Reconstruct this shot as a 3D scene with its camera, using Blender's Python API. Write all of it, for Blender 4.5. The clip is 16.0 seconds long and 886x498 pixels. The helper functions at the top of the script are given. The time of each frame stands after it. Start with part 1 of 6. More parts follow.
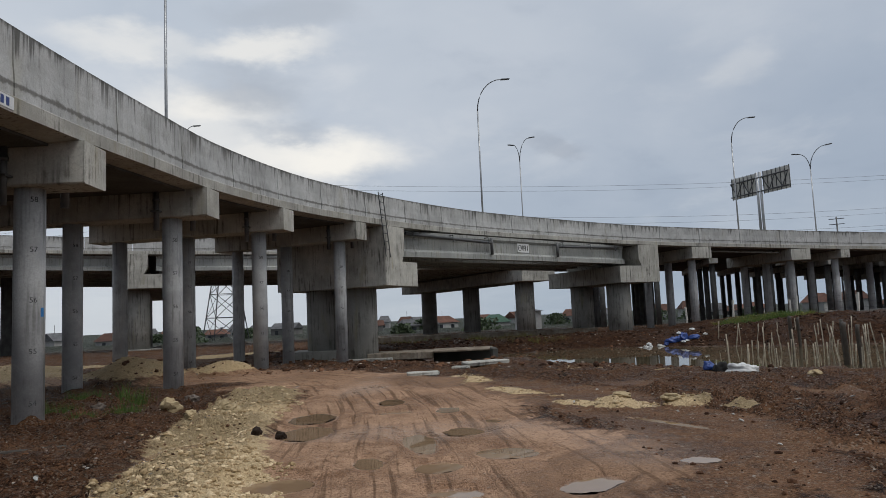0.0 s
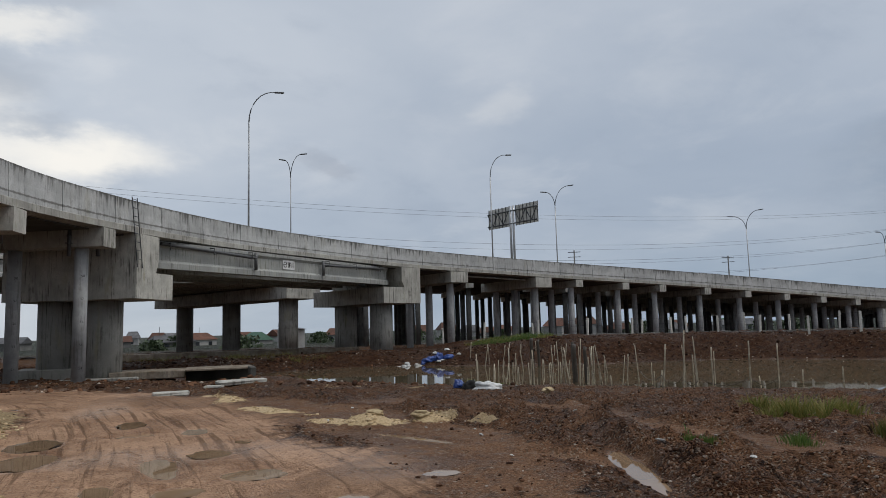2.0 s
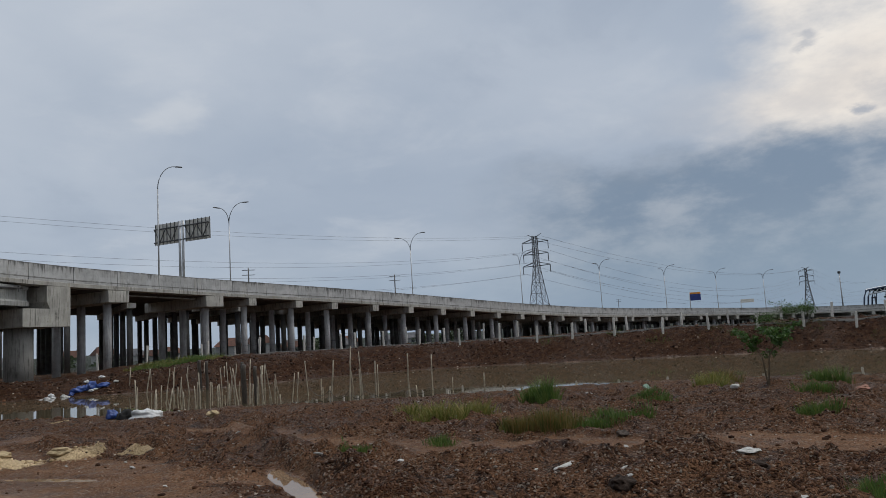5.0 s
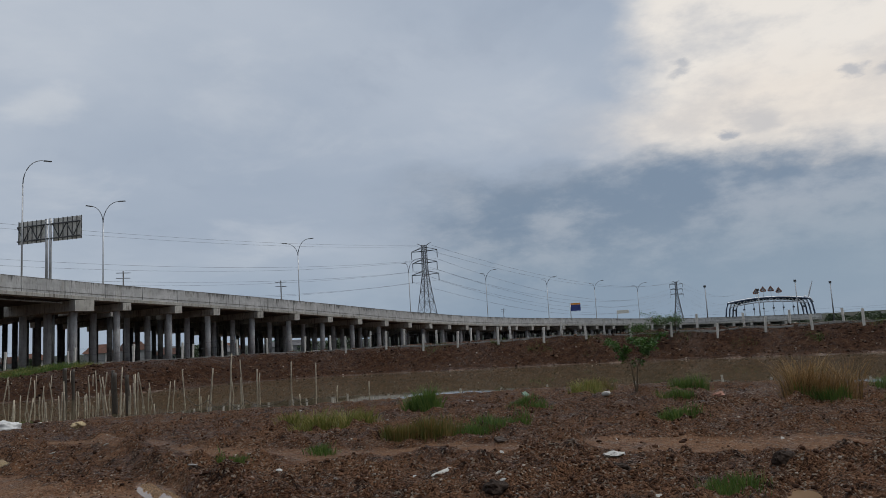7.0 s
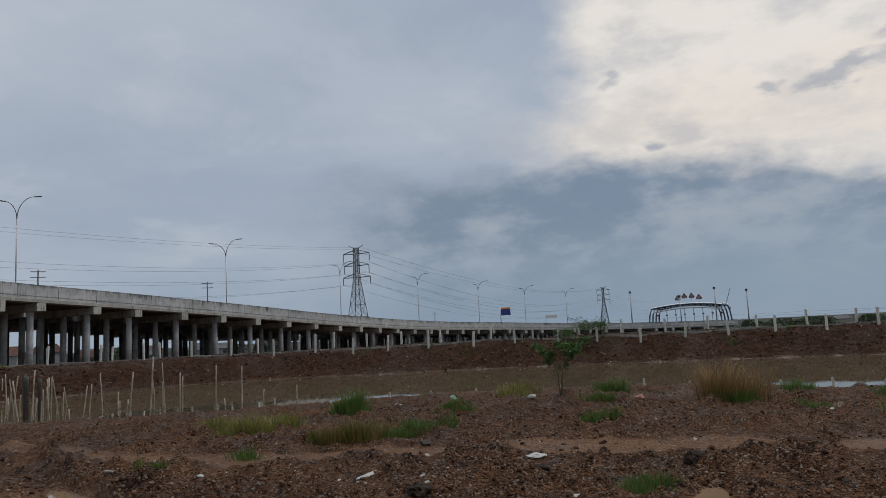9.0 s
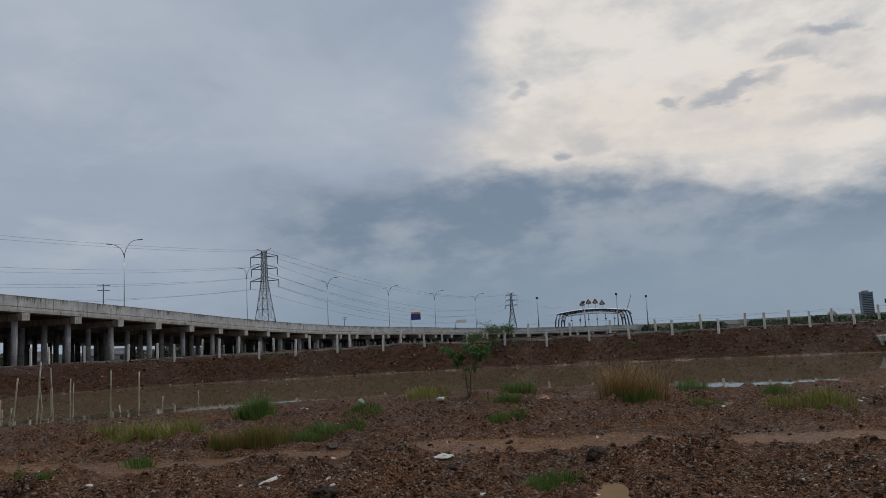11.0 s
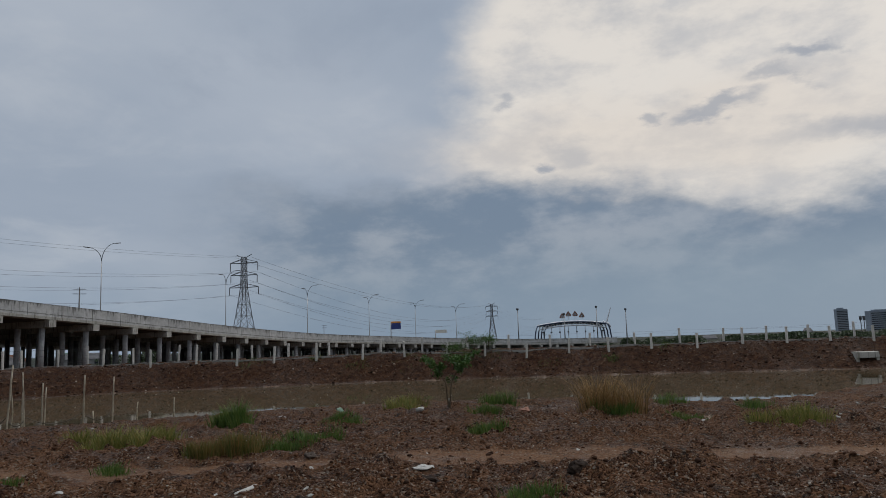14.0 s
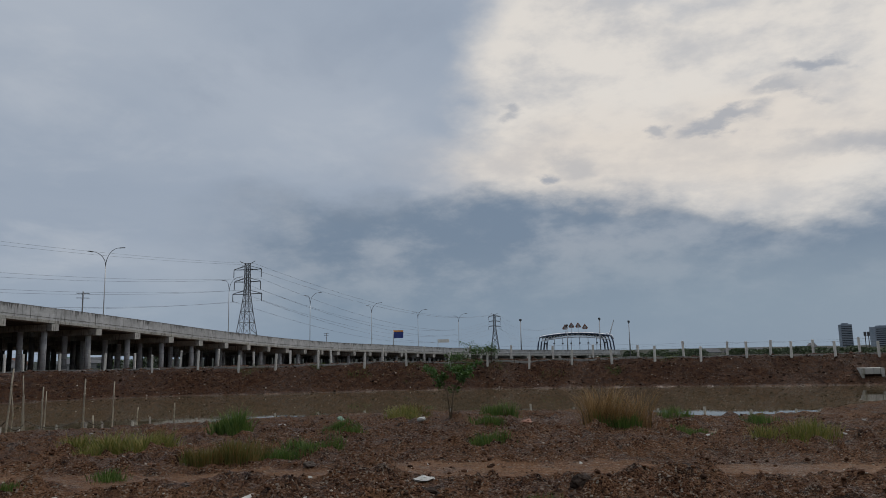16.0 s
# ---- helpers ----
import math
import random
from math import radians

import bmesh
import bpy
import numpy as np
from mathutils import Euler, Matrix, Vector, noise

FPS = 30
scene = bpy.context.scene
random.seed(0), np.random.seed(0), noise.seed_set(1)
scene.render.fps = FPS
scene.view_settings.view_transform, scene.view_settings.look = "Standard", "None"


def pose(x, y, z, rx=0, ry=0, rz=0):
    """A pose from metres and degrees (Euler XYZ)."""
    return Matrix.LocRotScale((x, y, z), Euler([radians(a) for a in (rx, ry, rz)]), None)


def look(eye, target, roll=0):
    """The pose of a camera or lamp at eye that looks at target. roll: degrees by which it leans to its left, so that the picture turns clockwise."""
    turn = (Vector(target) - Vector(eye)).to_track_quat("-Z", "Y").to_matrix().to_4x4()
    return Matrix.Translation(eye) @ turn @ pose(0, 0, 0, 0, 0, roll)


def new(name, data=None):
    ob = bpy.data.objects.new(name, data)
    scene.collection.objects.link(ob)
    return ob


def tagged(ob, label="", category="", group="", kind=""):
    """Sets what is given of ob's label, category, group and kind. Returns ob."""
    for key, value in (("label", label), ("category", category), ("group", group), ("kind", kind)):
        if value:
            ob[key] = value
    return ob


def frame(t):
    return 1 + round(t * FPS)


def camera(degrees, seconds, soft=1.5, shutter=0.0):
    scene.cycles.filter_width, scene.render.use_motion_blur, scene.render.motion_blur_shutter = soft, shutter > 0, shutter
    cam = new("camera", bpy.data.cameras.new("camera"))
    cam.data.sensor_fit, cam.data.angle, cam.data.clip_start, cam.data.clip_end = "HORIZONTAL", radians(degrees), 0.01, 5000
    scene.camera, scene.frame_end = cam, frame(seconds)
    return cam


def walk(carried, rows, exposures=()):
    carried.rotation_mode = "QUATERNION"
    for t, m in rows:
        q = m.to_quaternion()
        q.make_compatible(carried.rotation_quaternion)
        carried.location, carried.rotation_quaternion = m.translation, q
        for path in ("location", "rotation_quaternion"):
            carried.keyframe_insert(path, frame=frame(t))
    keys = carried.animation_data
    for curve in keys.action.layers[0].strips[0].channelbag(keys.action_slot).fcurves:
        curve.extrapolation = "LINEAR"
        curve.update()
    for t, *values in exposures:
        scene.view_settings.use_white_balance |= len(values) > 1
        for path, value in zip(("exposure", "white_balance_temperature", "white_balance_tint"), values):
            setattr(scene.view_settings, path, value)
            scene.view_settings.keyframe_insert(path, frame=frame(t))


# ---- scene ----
from collections import defaultdict

# ---------- camera and its turn ----------
cam = camera(63.34, 16.0, soft=0.6)
ROWS = (
    # seconds, eye x, y, z, heading, pitch, roll
    (0, -0.13, 0.29, 1.63, 0.00, 5.52, -2.59), (0.5, -0.12, 0.29, 1.64, -1.69, 5.67, -2.32),
    (1, -0.10, 0.26, 1.64, -4.87, 5.94, -2.68), (1.5, -0.08, 0.25, 1.64, -12.18, 6.06, -1.48),
    (2, -0.04, 0.22, 1.62, -18.48, 6.34, -1.56), (2.5, 0.02, 0.24, 1.61, -22.50, 6.51, -1.74),
    (3, 0.02, 0.19, 1.61, -26.73, 6.51, -1.97), (3.5, 0.03, 0.15, 1.61, -31.69, 6.50, -2.29),
    (4, 0.05, 0.11, 1.62, -35.97, 6.45, -2.61), (4.5, 0.05, 0.07, 1.62, -40.61, 6.50, -3.26),
    (5, 0.04, 0.03, 1.62, -44.10, 6.62, -3.60), (7.5, -0.04, -0.14, 1.63, -54.16, 6.74, -3.01),
    (8, -0.06, -0.17, 1.63, -55.23, 6.75, -2.92), (8.5, -0.06, -0.17, 1.63, -56.95, 6.69, -2.91),
    (9, -0.05, -0.18, 1.63, -58.39, 6.72, -2.89), (9.5, -0.04, -0.18, 1.62, -60.08, 6.76, -2.89),
    (10, -0.02, -0.17, 1.60, -62.38, 6.79, -2.97), (12.5, 0.04, -0.13, 1.57, -67.04, 6.88, -2.67),
    (13, 0.05, -0.11, 1.57, -67.11, 7.10, -2.54), (13.5, 0.06, -0.10, 1.57, -67.08, 7.27, -2.23),
    (14, 0.06, -0.10, 1.57, -67.05, 7.47, -2.00), (14.5, 0.06, -0.09, 1.57, -67.02, 7.68, -1.74),
    (15, 0.06, -0.09, 1.57, -67.00, 7.89, -1.59), (15.5, 0.09, -0.08, 1.57, -66.93, 8.09, -1.38),
    (16, 0.15, -0.06, 1.57, -66.77, 8.23, -1.14),
)


def aim(x, y, z, heading, pitch, roll):
    a, p = radians(heading), radians(pitch)
    eye = Vector((x, y, z))
    return look(eye, eye + Vector((-math.sin(a) * math.cos(p), math.cos(a) * math.cos(p), math.sin(p))), roll)


walk(cam, [(r[0], aim(*r[1:])) for r in ROWS], exposures=((0, 0.08), (3.5, 0.12), (5, 0.10), (9, 0.0), (12.5, -0.10), (16, -0.12)))

# ---------- sky and sun ----------
SUN_AZ, SUN_EL = radians(122), radians(42)


def toward(az, el):
    return Vector((math.sin(radians(az)) * math.cos(radians(el)), math.cos(radians(az)) * math.cos(radians(el)), math.sin(radians(el))))


class Nodes:
    """Short hand for building node trees."""

    def __init__(self, tree):
        self.tree = tree
        tree.nodes.clear()

    def add(self, kind, values=(), **props):
        n = self.tree.nodes.new(kind)
        if "operation" in props:
            n.operation = props["operation"]
        if "use_clamp" in props:
            n.use_clamp = props["use_clamp"]
        if "interpolation_type" in props:
            n.interpolation_type = props["interpolation_type"]
        if "data_type" in props:
            n.data_type, n.blend_type = props["data_type"], props["blend_type"]
        if "attribute_name" in props:
            n.attribute_name = props["attribute_name"]
        for k, v in dict(values).items():
            if isinstance(v, bpy.types.NodeSocket):
                self.tree.links.new(v, n.inputs[k])
            else:
                n.inputs[k].default_value = v
        return n

    def math(self, op, a, b=0.0, c=0.0, clamp=False):
        return self.add("ShaderNodeMath", {0: a, 1: b, 2: c}, operation=op, use_clamp=clamp).outputs[0]

    def vec(self, op, a, b=(0, 0, 0)):
        n = self.add("ShaderNodeVectorMath", {0: a, 1: b}, operation=op)
        return n.outputs["Value"] if op in ("DOT_PRODUCT", "LENGTH", "DISTANCE") else n.outputs[0]

    def ramp(self, x, lo, hi, a=0.0, b=1.0):
        return self.add("ShaderNodeMapRange", {0: x, 1: lo, 2: hi, 3: a, 4: b}, interpolation_type="SMOOTHSTEP").outputs[0]

    def mix(self, f, a, b, how="MIX"):
        n = self.add("ShaderNodeMix", {}, data_type="RGBA", blend_type=how)
        for key, v in ((0, f), (6, a), (7, b)):
            if isinstance(v, bpy.types.NodeSocket):
                self.tree.links.new(v, n.inputs[key])
            else:
                n.inputs[key].default_value = v if key == 0 else (*v[:3], 1)
        return n.outputs[2]

    def noise(self, p, scale, detail=4.0, rough=0.55, dist=0.0):
        return self.add("ShaderNodeTexNoise", {"Vector": p, "Scale": scale, "Detail": detail, "Roughness": rough, "Distortion": dist}).outputs[0]


world = bpy.data.worlds.new("overcast_sky")
scene.world = world
world.use_nodes = True
N = Nodes(world.node_tree)
d = N.add("ShaderNodeTexCoord").outputs["Generated"]
sep = N.add("ShaderNodeSeparateXYZ", {0: d})
dz = sep.outputs[2]
up = N.math("ADD", N.math("MAXIMUM", dz, 0.0), 0.22)
cx = N.math("DIVIDE", sep.outputs[0], up)
cy = N.math("DIVIDE", sep.outputs[1], up)
flat = N.add("ShaderNodeCombineXYZ", {0: cx, 1: cy, 2: 0.3}).outputs[0]
big = N.noise(flat, 0.75, 5, 0.52, 0.3)
mid = N.noise(flat, 2.3, 6, 0.58, 0.25)
tall = N.vec("MULTIPLY", d, (1, 1, 2.2))
puff = N.noise(tall, 4.2, 7, 0.56, 0.2)
fine = N.noise(tall, 11, 5, 0.6)
# a high grey layer with soft mottling
base = N.mix(N.ramp(big, 0.35, 0.68), (0.40, 0.455, 0.535), (0.52, 0.56, 0.62))
base = N.mix(N.ramp(mid, 0.5, 0.75, 0, 0.45), base, (0.63, 0.65, 0.68))
base = N.mix(N.ramp(mid, 0.46, 0.28, 0, 0.35), base, (0.34, 0.39, 0.47))


# paler towards the north-west, darker towards the east
side = N.ramp(N.vec("DOT_PRODUCT", d, tuple(toward(62, 0))), 0.05, 0.95)
base = N.mix(1.0, base, N.mix(side, (1.16, 1.15, 1.13), (0.86, 0.89, 0.93)), "MULTIPLY")
# bearing and height of the sky, stirred by two sizes of billow
swirl = N.add("ShaderNodeTexNoise", {"Vector": tall, "Scale": 5.0, "Detail": 8.0, "Roughness": 0.58})
stir = N.vec("SUBTRACT", swirl.outputs["Color"], (0.5, 0.5, 0.5))
stirs = N.add("ShaderNodeSeparateXYZ", {0: stir})
az0 = N.math("MULTIPLY", N.math("ARCTAN2", sep.outputs[0], sep.outputs[1]), 57.296)
el0 = N.math("MULTIPLY", N.math("ARCSINE", dz), 57.296)
saz = N.math("MULTIPLY_ADD", stirs.outputs[0], 13.0, az0)
sel = N.math("MULTIPLY_ADD", stirs.outputs[1], 8.0, el0)


def cloud(az, el, wide, high, soft=0.5):
    """A cloud of uneven outline at a bearing and height, in degrees."""
    u = N.math("DIVIDE", N.math("SUBTRACT", saz, az), wide)
    v = N.math("DIVIDE", N.math("SUBTRACT", sel, el), high)
    r = N.math("SQRT", N.math("ADD", N.math("MULTIPLY", u, u), N.math("MULTIPLY", v, v)))
    return N.ramp(r, 1.0 + soft, 1.0 - soft)


# thin bright cloud round the hidden sun, with a firm western edge
edge = N.math("ADD", saz, N.math("MULTIPLY", N.math("SUBTRACT", sel, 18.0), -0.30))
glow = N.math("MULTIPLY", N.ramp(edge, 64.5, 71.5), N.ramp(saz, 135, 104))
glow = N.math("MULTIPLY", glow, N.ramp(sel, 46, 26))
glow = N.math("MULTIPLY", glow, N.ramp(puff, 0.28, 0.50, 0.62, 1.0))
base = N.mix(glow, base, N.mix(N.ramp(N.math("ADD", fine, N.math("MULTIPLY", puff, 0.7)), 0.62, 1.0), (0.60, 0.595, 0.60), (0.82, 0.775, 0.72)))
# the warm veil lower down, just over the bank
base = N.mix(N.math("MULTIPLY", cloud(84, 15, 17, 3.2, 0.6), 0.45), base, (0.80, 0.71, 0.62))
# torn grey scraps below the bright layer
for az, el, wide, high, dark in ((89.3, 16.2, 2.4, 0.55, 0.7), (93.8, 17.3, 1.6, 0.5, 0.55), (96.4, 18.8, 1.5, 0.45, 0.75), (85.0, 16.8, 0.8, 0.5, 0.6), (72.4, 19.3, 1.1, 0.45, 0.55), (73.4, 13.6, 1.0, 0.55, 0.8), (76.6, 14.4, 2.2, 1.2, 0.45), (98.5, 14.0, 5.5, 0.9, 0.55), (9.7, 13.4, 2.2, 0.7, 0.45)):
    base = N.mix(N.math("MULTIPLY", cloud(az, el, wide, high, 0.6), dark), base, (0.33, 0.365, 0.43))
# white rims of a broken cloud to the north-west
for az, el, wide, high, much in ((-13.5, 21.0, 5.0, 1.0, 0.65), (-19.0, 16.6, 5.0, 1.7, 0.8), (-9.5, 12.6, 5.0, 1.7, 0.95), (-24.0, 20.5, 4.0, 1.0, 0.5), (-16.0, 13.5, 5.0, 1.2, 0.7), (24.5, 17.4, 1.9, 1.2, 0.17)):
    base = N.mix(N.math("MULTIPLY", cloud(az, el, wide, high, 0.75), much), base, (0.93, 0.90, 0.84))
for az, el, wide, high, much in ((-15.0, 18.0, 4.2, 1.5, 0.7), (-10.5, 23.5, 5.0, 1.4, 0.5), (-12.5, 15.0, 2.5, 0.7, 0.45)):
    base = N.mix(N.math("MULTIPLY", cloud(az, el, wide, high, 0.7), much), base, (0.40, 0.44, 0.50))
# dark cloud bank low in the east, with a scalloped top
crest = N.math("SUBTRACT", sel, N.math("MULTIPLY", N.ramp(az0, 78, 91), -2.2))
bank = N.math("MULTIPLY", N.ramp(crest, 13.5, 10.7), N.ramp(saz, 45, 58))
bankcol = N.mix(N.ramp(N.math("ADD", fine, N.math("MULTIPLY", swirl.outputs[0], 0.9)), 0.80, 1.22), (0.190, 0.252, 0.340), (0.34, 0.385, 0.45))
bankcol = N.mix(N.math("MULTIPLY", N.ramp(sel, 9.0, 3.0, 0, 0.75), N.ramp(az0, 66, 88, 0.35, 1.0)), bankcol, (0.27, 0.335, 0.405))
rim = N.math("MULTIPLY", N.ramp(crest, 9.8, 11.9), N.ramp(puff, 0.45, 0.6, 0.0, 0.5))
bankcol = N.mix(rim, bankcol, (0.25, 0.29, 0.35))
base = N.mix(bank, base, bankcol)
# haze at the horizon
base = N.mix(N.ramp(dz, 0.15, 0.0, 0, 0.65), base, N.mix(side, (0.56, 0.60, 0.64), (0.235, 0.32, 0.425)))
sky = N.add("ShaderNodeTexSky")
sky.sky_type, sky.sun_disc, sky.sun_elevation, sky.sun_rotation = "NISHITA", False, SUN_EL, SUN_AZ
nish = sky.outputs[0]
dim = N.vec("SCALE", nish)
dim.node.inputs["Scale"].default_value = 0.06
col = N.mix(0.06, base, dim)
# an overcast sky is brightest overhead
col = N.mix(1.0, col, N.mix(N.ramp(el0, 33, 75), (1, 1, 1), (1.9, 1.87, 1.83)), "MULTIPLY")
# and dimmer on the side away from the sun
col = N.mix(1.0, col, N.mix(N.ramp(N.vec("DOT_PRODUCT", d, tuple(toward(240, 0))), 0.0, 0.9), (1, 1, 1), (0.6, 0.6, 0.62)), "MULTIPLY")
bg = N.add("ShaderNodeBackground", {"Color": col, "Strength": 1.0})
N.add("ShaderNodeOutputWorld", {"Surface": bg.outputs[0]})

sun = new("sun", bpy.data.lights.new("sun", "SUN"))
sun.data.energy, sun.data.angle, sun.data.color = 1.25, radians(28), (1.0, 0.95, 0.88)
sun.matrix_world = look(Vector((0, 0, 30)) + 40 * toward(122, 42), (0, 0, 0))

# ---------- materials ----------


def material(name, colours, rough=0.8, scale=1.0, bump=0.3, grain=30.0, metal=0.0, streak=0.0, spread=0.0, moss=0.0, depth=0.02, stops=(0.3, 0.7), coord="Object", drip=False):
    """A surface with two scales of colour change, fine relief, and optional run-down stains."""
    m = bpy.data.materials.new(name)
    m.use_nodes = True
    n = Nodes(m.node_tree)
    p = n.add("ShaderNodeNewGeometry").outputs["Position"] if coord == "World" else n.add("ShaderNodeTexCoord").outputs["Object"]
    a = n.noise(p, scale, 5, 0.6)
    b = n.noise(p, grain, 4, 0.65)
    c = n.mix(n.ramp(a, *stops), colours[0], colours[1])
    if len(colours) > 2:
        c = n.mix(n.ramp(b, 0.45, 0.75, 0, 0.7), c, colours[2])
    c = n.mix(n.ramp(b, 0.2, 0.8, 0, 0.35), c, tuple(v * 0.6 for v in colours[0]))
    if streak:
        run = n.vec("MULTIPLY", p, (3.2, 3.2, 0.22))
        s = n.noise(run, 2.2, 5, 0.6)
        s2 = n.noise(p, 0.35, 3, 0.6)
        s = n.math("MULTIPLY", n.ramp(s, 0.52, 0.70), n.ramp(s2, 0.38, 0.6))
        c = n.mix(n.math("MULTIPLY", s, streak), c, (0.045, 0.043, 0.038))
        thin = n.noise(n.vec("MULTIPLY", p, (9.0, 9.0, 0.35)), 1.0, 4, 0.65)
        blotch = n.noise(p, 1.1, 6, 0.7)
        c = n.mix(n.math("MULTIPLY", n.ramp(n.math("ADD", n.math("MULTIPLY", thin, 0.6), n.math("MULTIPLY", blotch, 0.5)), 0.57, 0.70), streak), c, (0.085, 0.080, 0.070))
        s3 = n.noise(n.vec("MULTIPLY", p, (1.4, 1.4, 0.3)), 1.4, 4, 0.6)
        c = n.mix(n.ramp(s3, 0.55, 0.75, 0, moss), c, (0.30, 0.27, 0.17))
    if drip:
        # black growth on the top edge that runs down in thin tongues, and a dirty line along the foot
        below = n.add("ShaderNodeAttribute", attribute_name="below_top").outputs["Fac"]
        w = n.noise(n.vec("MULTIPLY", p, (7.5, 7.5, 0.05)), 1.0, 4, 0.7)
        w2 = n.noise(n.vec("MULTIPLY", p, (0.55, 0.55, 0.3)), 1.0, 3, 0.6)
        run = n.math("ADD", n.math("ADD", w, n.math("MULTIPLY", w2, 0.7)), n.math("MULTIPLY", below, 0.36))
        c = n.mix(n.ramp(run, 0.77, 0.92, 0, 0.82), c, (0.082, 0.080, 0.074))
        crust = n.math("ADD", n.math("MULTIPLY_ADD", n.noise(n.vec("MULTIPLY", p, (3.0, 3.0, 1.2)), 1.0, 5, 0.75), 1.0, -0.10), n.math("MULTIPLY", below, 2.4))
        c = n.mix(n.ramp(crust, 0.12, 0.42, 0, 0.85), c, (0.070, 0.069, 0.062))
        blot = n.noise(p, 1.3, 6, 0.72)
        c = n.mix(n.ramp(blot, 0.52, 0.70, 0, 0.42), c, (0.20, 0.195, 0.175))
        foot = n.math("ADD", n.noise(p, 2.6, 6, 0.75), n.math("MULTIPLY", n.math("ABSOLUTE", n.math("ADD", below, 1.03)), -4.2))
        c = n.mix(n.ramp(foot, 0.22, 0.44, 0, 0.75), c, (0.105, 0.10, 0.088))
    if spread:
        r = n.add("ShaderNodeObjectInfo").outputs["Random"]
        c = n.mix(n.math("MULTIPLY", r, spread), c, tuple(v * 0.35 for v in colours[0]))
    h = n.math("ADD", n.math("MULTIPLY", a, 0.5), b)
    bp = n.add("ShaderNodeBump", {"Strength": bump, "Distance": depth, "Height": h})
    rr = n.ramp(b, 0.3, 0.7, max(0.05, rough - 0.12), min(1.0, rough + 0.08))
    s = n.add("ShaderNodeBsdfPrincipled", {"Base Color": c, "Roughness": rr, "Metallic": metal, "Normal": bp.outputs[0], "Specular IOR Level": 0.5 if rough < 0.7 else 0.15})
    n.add("ShaderNodeOutputMaterial", {"Surface": s.outputs[0]})
    return m


CONCRETE = material("weathered_parapet_concrete", [(0.40, 0.405, 0.40), (0.61, 0.615, 0.61), (0.47, 0.47, 0.455)], 0.85, 0.9, 0.35, 22, streak=0.45, spread=0.15, moss=0.25, coord="World", drip=True)
CAPCON = material("pale_cap_concrete", [(0.38, 0.37, 0.335), (0.60, 0.585, 0.535), (0.44, 0.43, 0.39)], 0.85, 1.2, 0.3, 20, streak=0.85, spread=0.25, moss=0.5, coord="World")
GIRDER = material("girder_concrete", [(0.30, 0.31, 0.30), (0.43, 0.44, 0.42), (0.36, 0.36, 0.35)], 0.85, 0.7, 0.3, 18, streak=0.6, spread=0.15, moss=0.3, coord="World")
PILE = material("spun_pile_concrete", [(0.36, 0.365, 0.37), (0.55, 0.555, 0.56), (0.44, 0.445, 0.44)], 0.7, 1.5, 0.25, 25, streak=0.5, spread=0.25, moss=0.2, coord="World")
# stained like the other piles, but darkened: under-deck shade is in the base colour
SHADEPILE = material("stained_shade_pile_concrete", [(0.11, 0.11, 0.105), (0.20, 0.198, 0.19), (0.15, 0.148, 0.14)], 0.85, 1.5, 0.25, 25, streak=0.5, spread=0.25, moss=0.2, coord="World")
COLUMN = material("column_concrete", [(0.27, 0.265, 0.245), (0.40, 0.39, 0.36), (0.33, 0.32, 0.30)], 0.85, 0.8, 0.3, 18, streak=0.75, spread=0.1, moss=0.5, coord="World")
# far darker than real concrete: the shade below the decks is put into the colour
SHADECON = material("shade_dark_concrete", [(0.07, 0.068, 0.062), (0.12, 0.117, 0.108)], 0.9, 0.8, 0.3, 15, coord="World")
PIPE = material("dark_pipe", [(0.05, 0.052, 0.055), (0.09, 0.09, 0.09)], 0.5, 2, 0.15, 30)
STEEL = material("galvanised_steel", [(0.30, 0.31, 0.32), (0.42, 0.43, 0.44)], 0.45, 3, 0.1, 40, metal=0.7)
DARKSTEEL = material("dark_steel", [(0.045, 0.05, 0.055), (0.10, 0.10, 0.105)], 0.5, 3, 0.1, 40, metal=0.4)
PAINTBLACK = material("black_stencil_paint", [(0.02, 0.02, 0.02), (0.035, 0.035, 0.035)], 0.8, 5, 0.1, 50)
WHITE = material("white_paint", [(0.62, 0.63, 0.64), (0.78, 0.78, 0.77)], 0.6, 3, 0.1, 40)
PALEBOARD = material("weathered_board", [(0.5, 0.5, 0.47), (0.68, 0.67, 0.63)], 0.75, 3, 0.2, 25)
POSTCON = material("fence_post_concrete", [(0.60, 0.58, 0.53), (0.80, 0.78, 0.72), (0.66, 0.64, 0.59)], 0.85, 4, 0.3, 30, spread=0.3)
BAMBOO = material("old_bamboo", [(0.34, 0.29, 0.22), (0.66, 0.59, 0.47), (0.48, 0.42, 0.33)], 0.75, 5, 0.3, 30, spread=0.5)
WETWOOD = material("wet_dark_wood", [(0.03, 0.024, 0.018), (0.07, 0.055, 0.04)], 0.6, 4, 0.4, 30)
TARP = material("blue_tarpaulin", [(0.015, 0.04, 0.18), (0.035, 0.09, 0.32)], 0.45, 2, 0.5, 14)
SACK = material("white_plastic_sack", [(0.45, 0.46, 0.46), (0.72, 0.72, 0.71)], 0.55, 3, 0.5, 16)
LITTER = material("pale_litter", [(0.38, 0.37, 0.34), (0.72, 0.71, 0.68)], 0.7, 6, 0.3, 30, spread=0.5)
LIMESTONE = material("beige_limestone", [(0.36, 0.27, 0.15), (0.58, 0.47, 0.30), (0.46, 0.36, 0.21)], 0.9, 3, 0.5, 25, spread=0.35)
STONE = material("grey_brown_stone", [(0.12, 0.095, 0.08), (0.26, 0.22, 0.19)], 0.8, 3, 0.5, 25, spread=0.5)
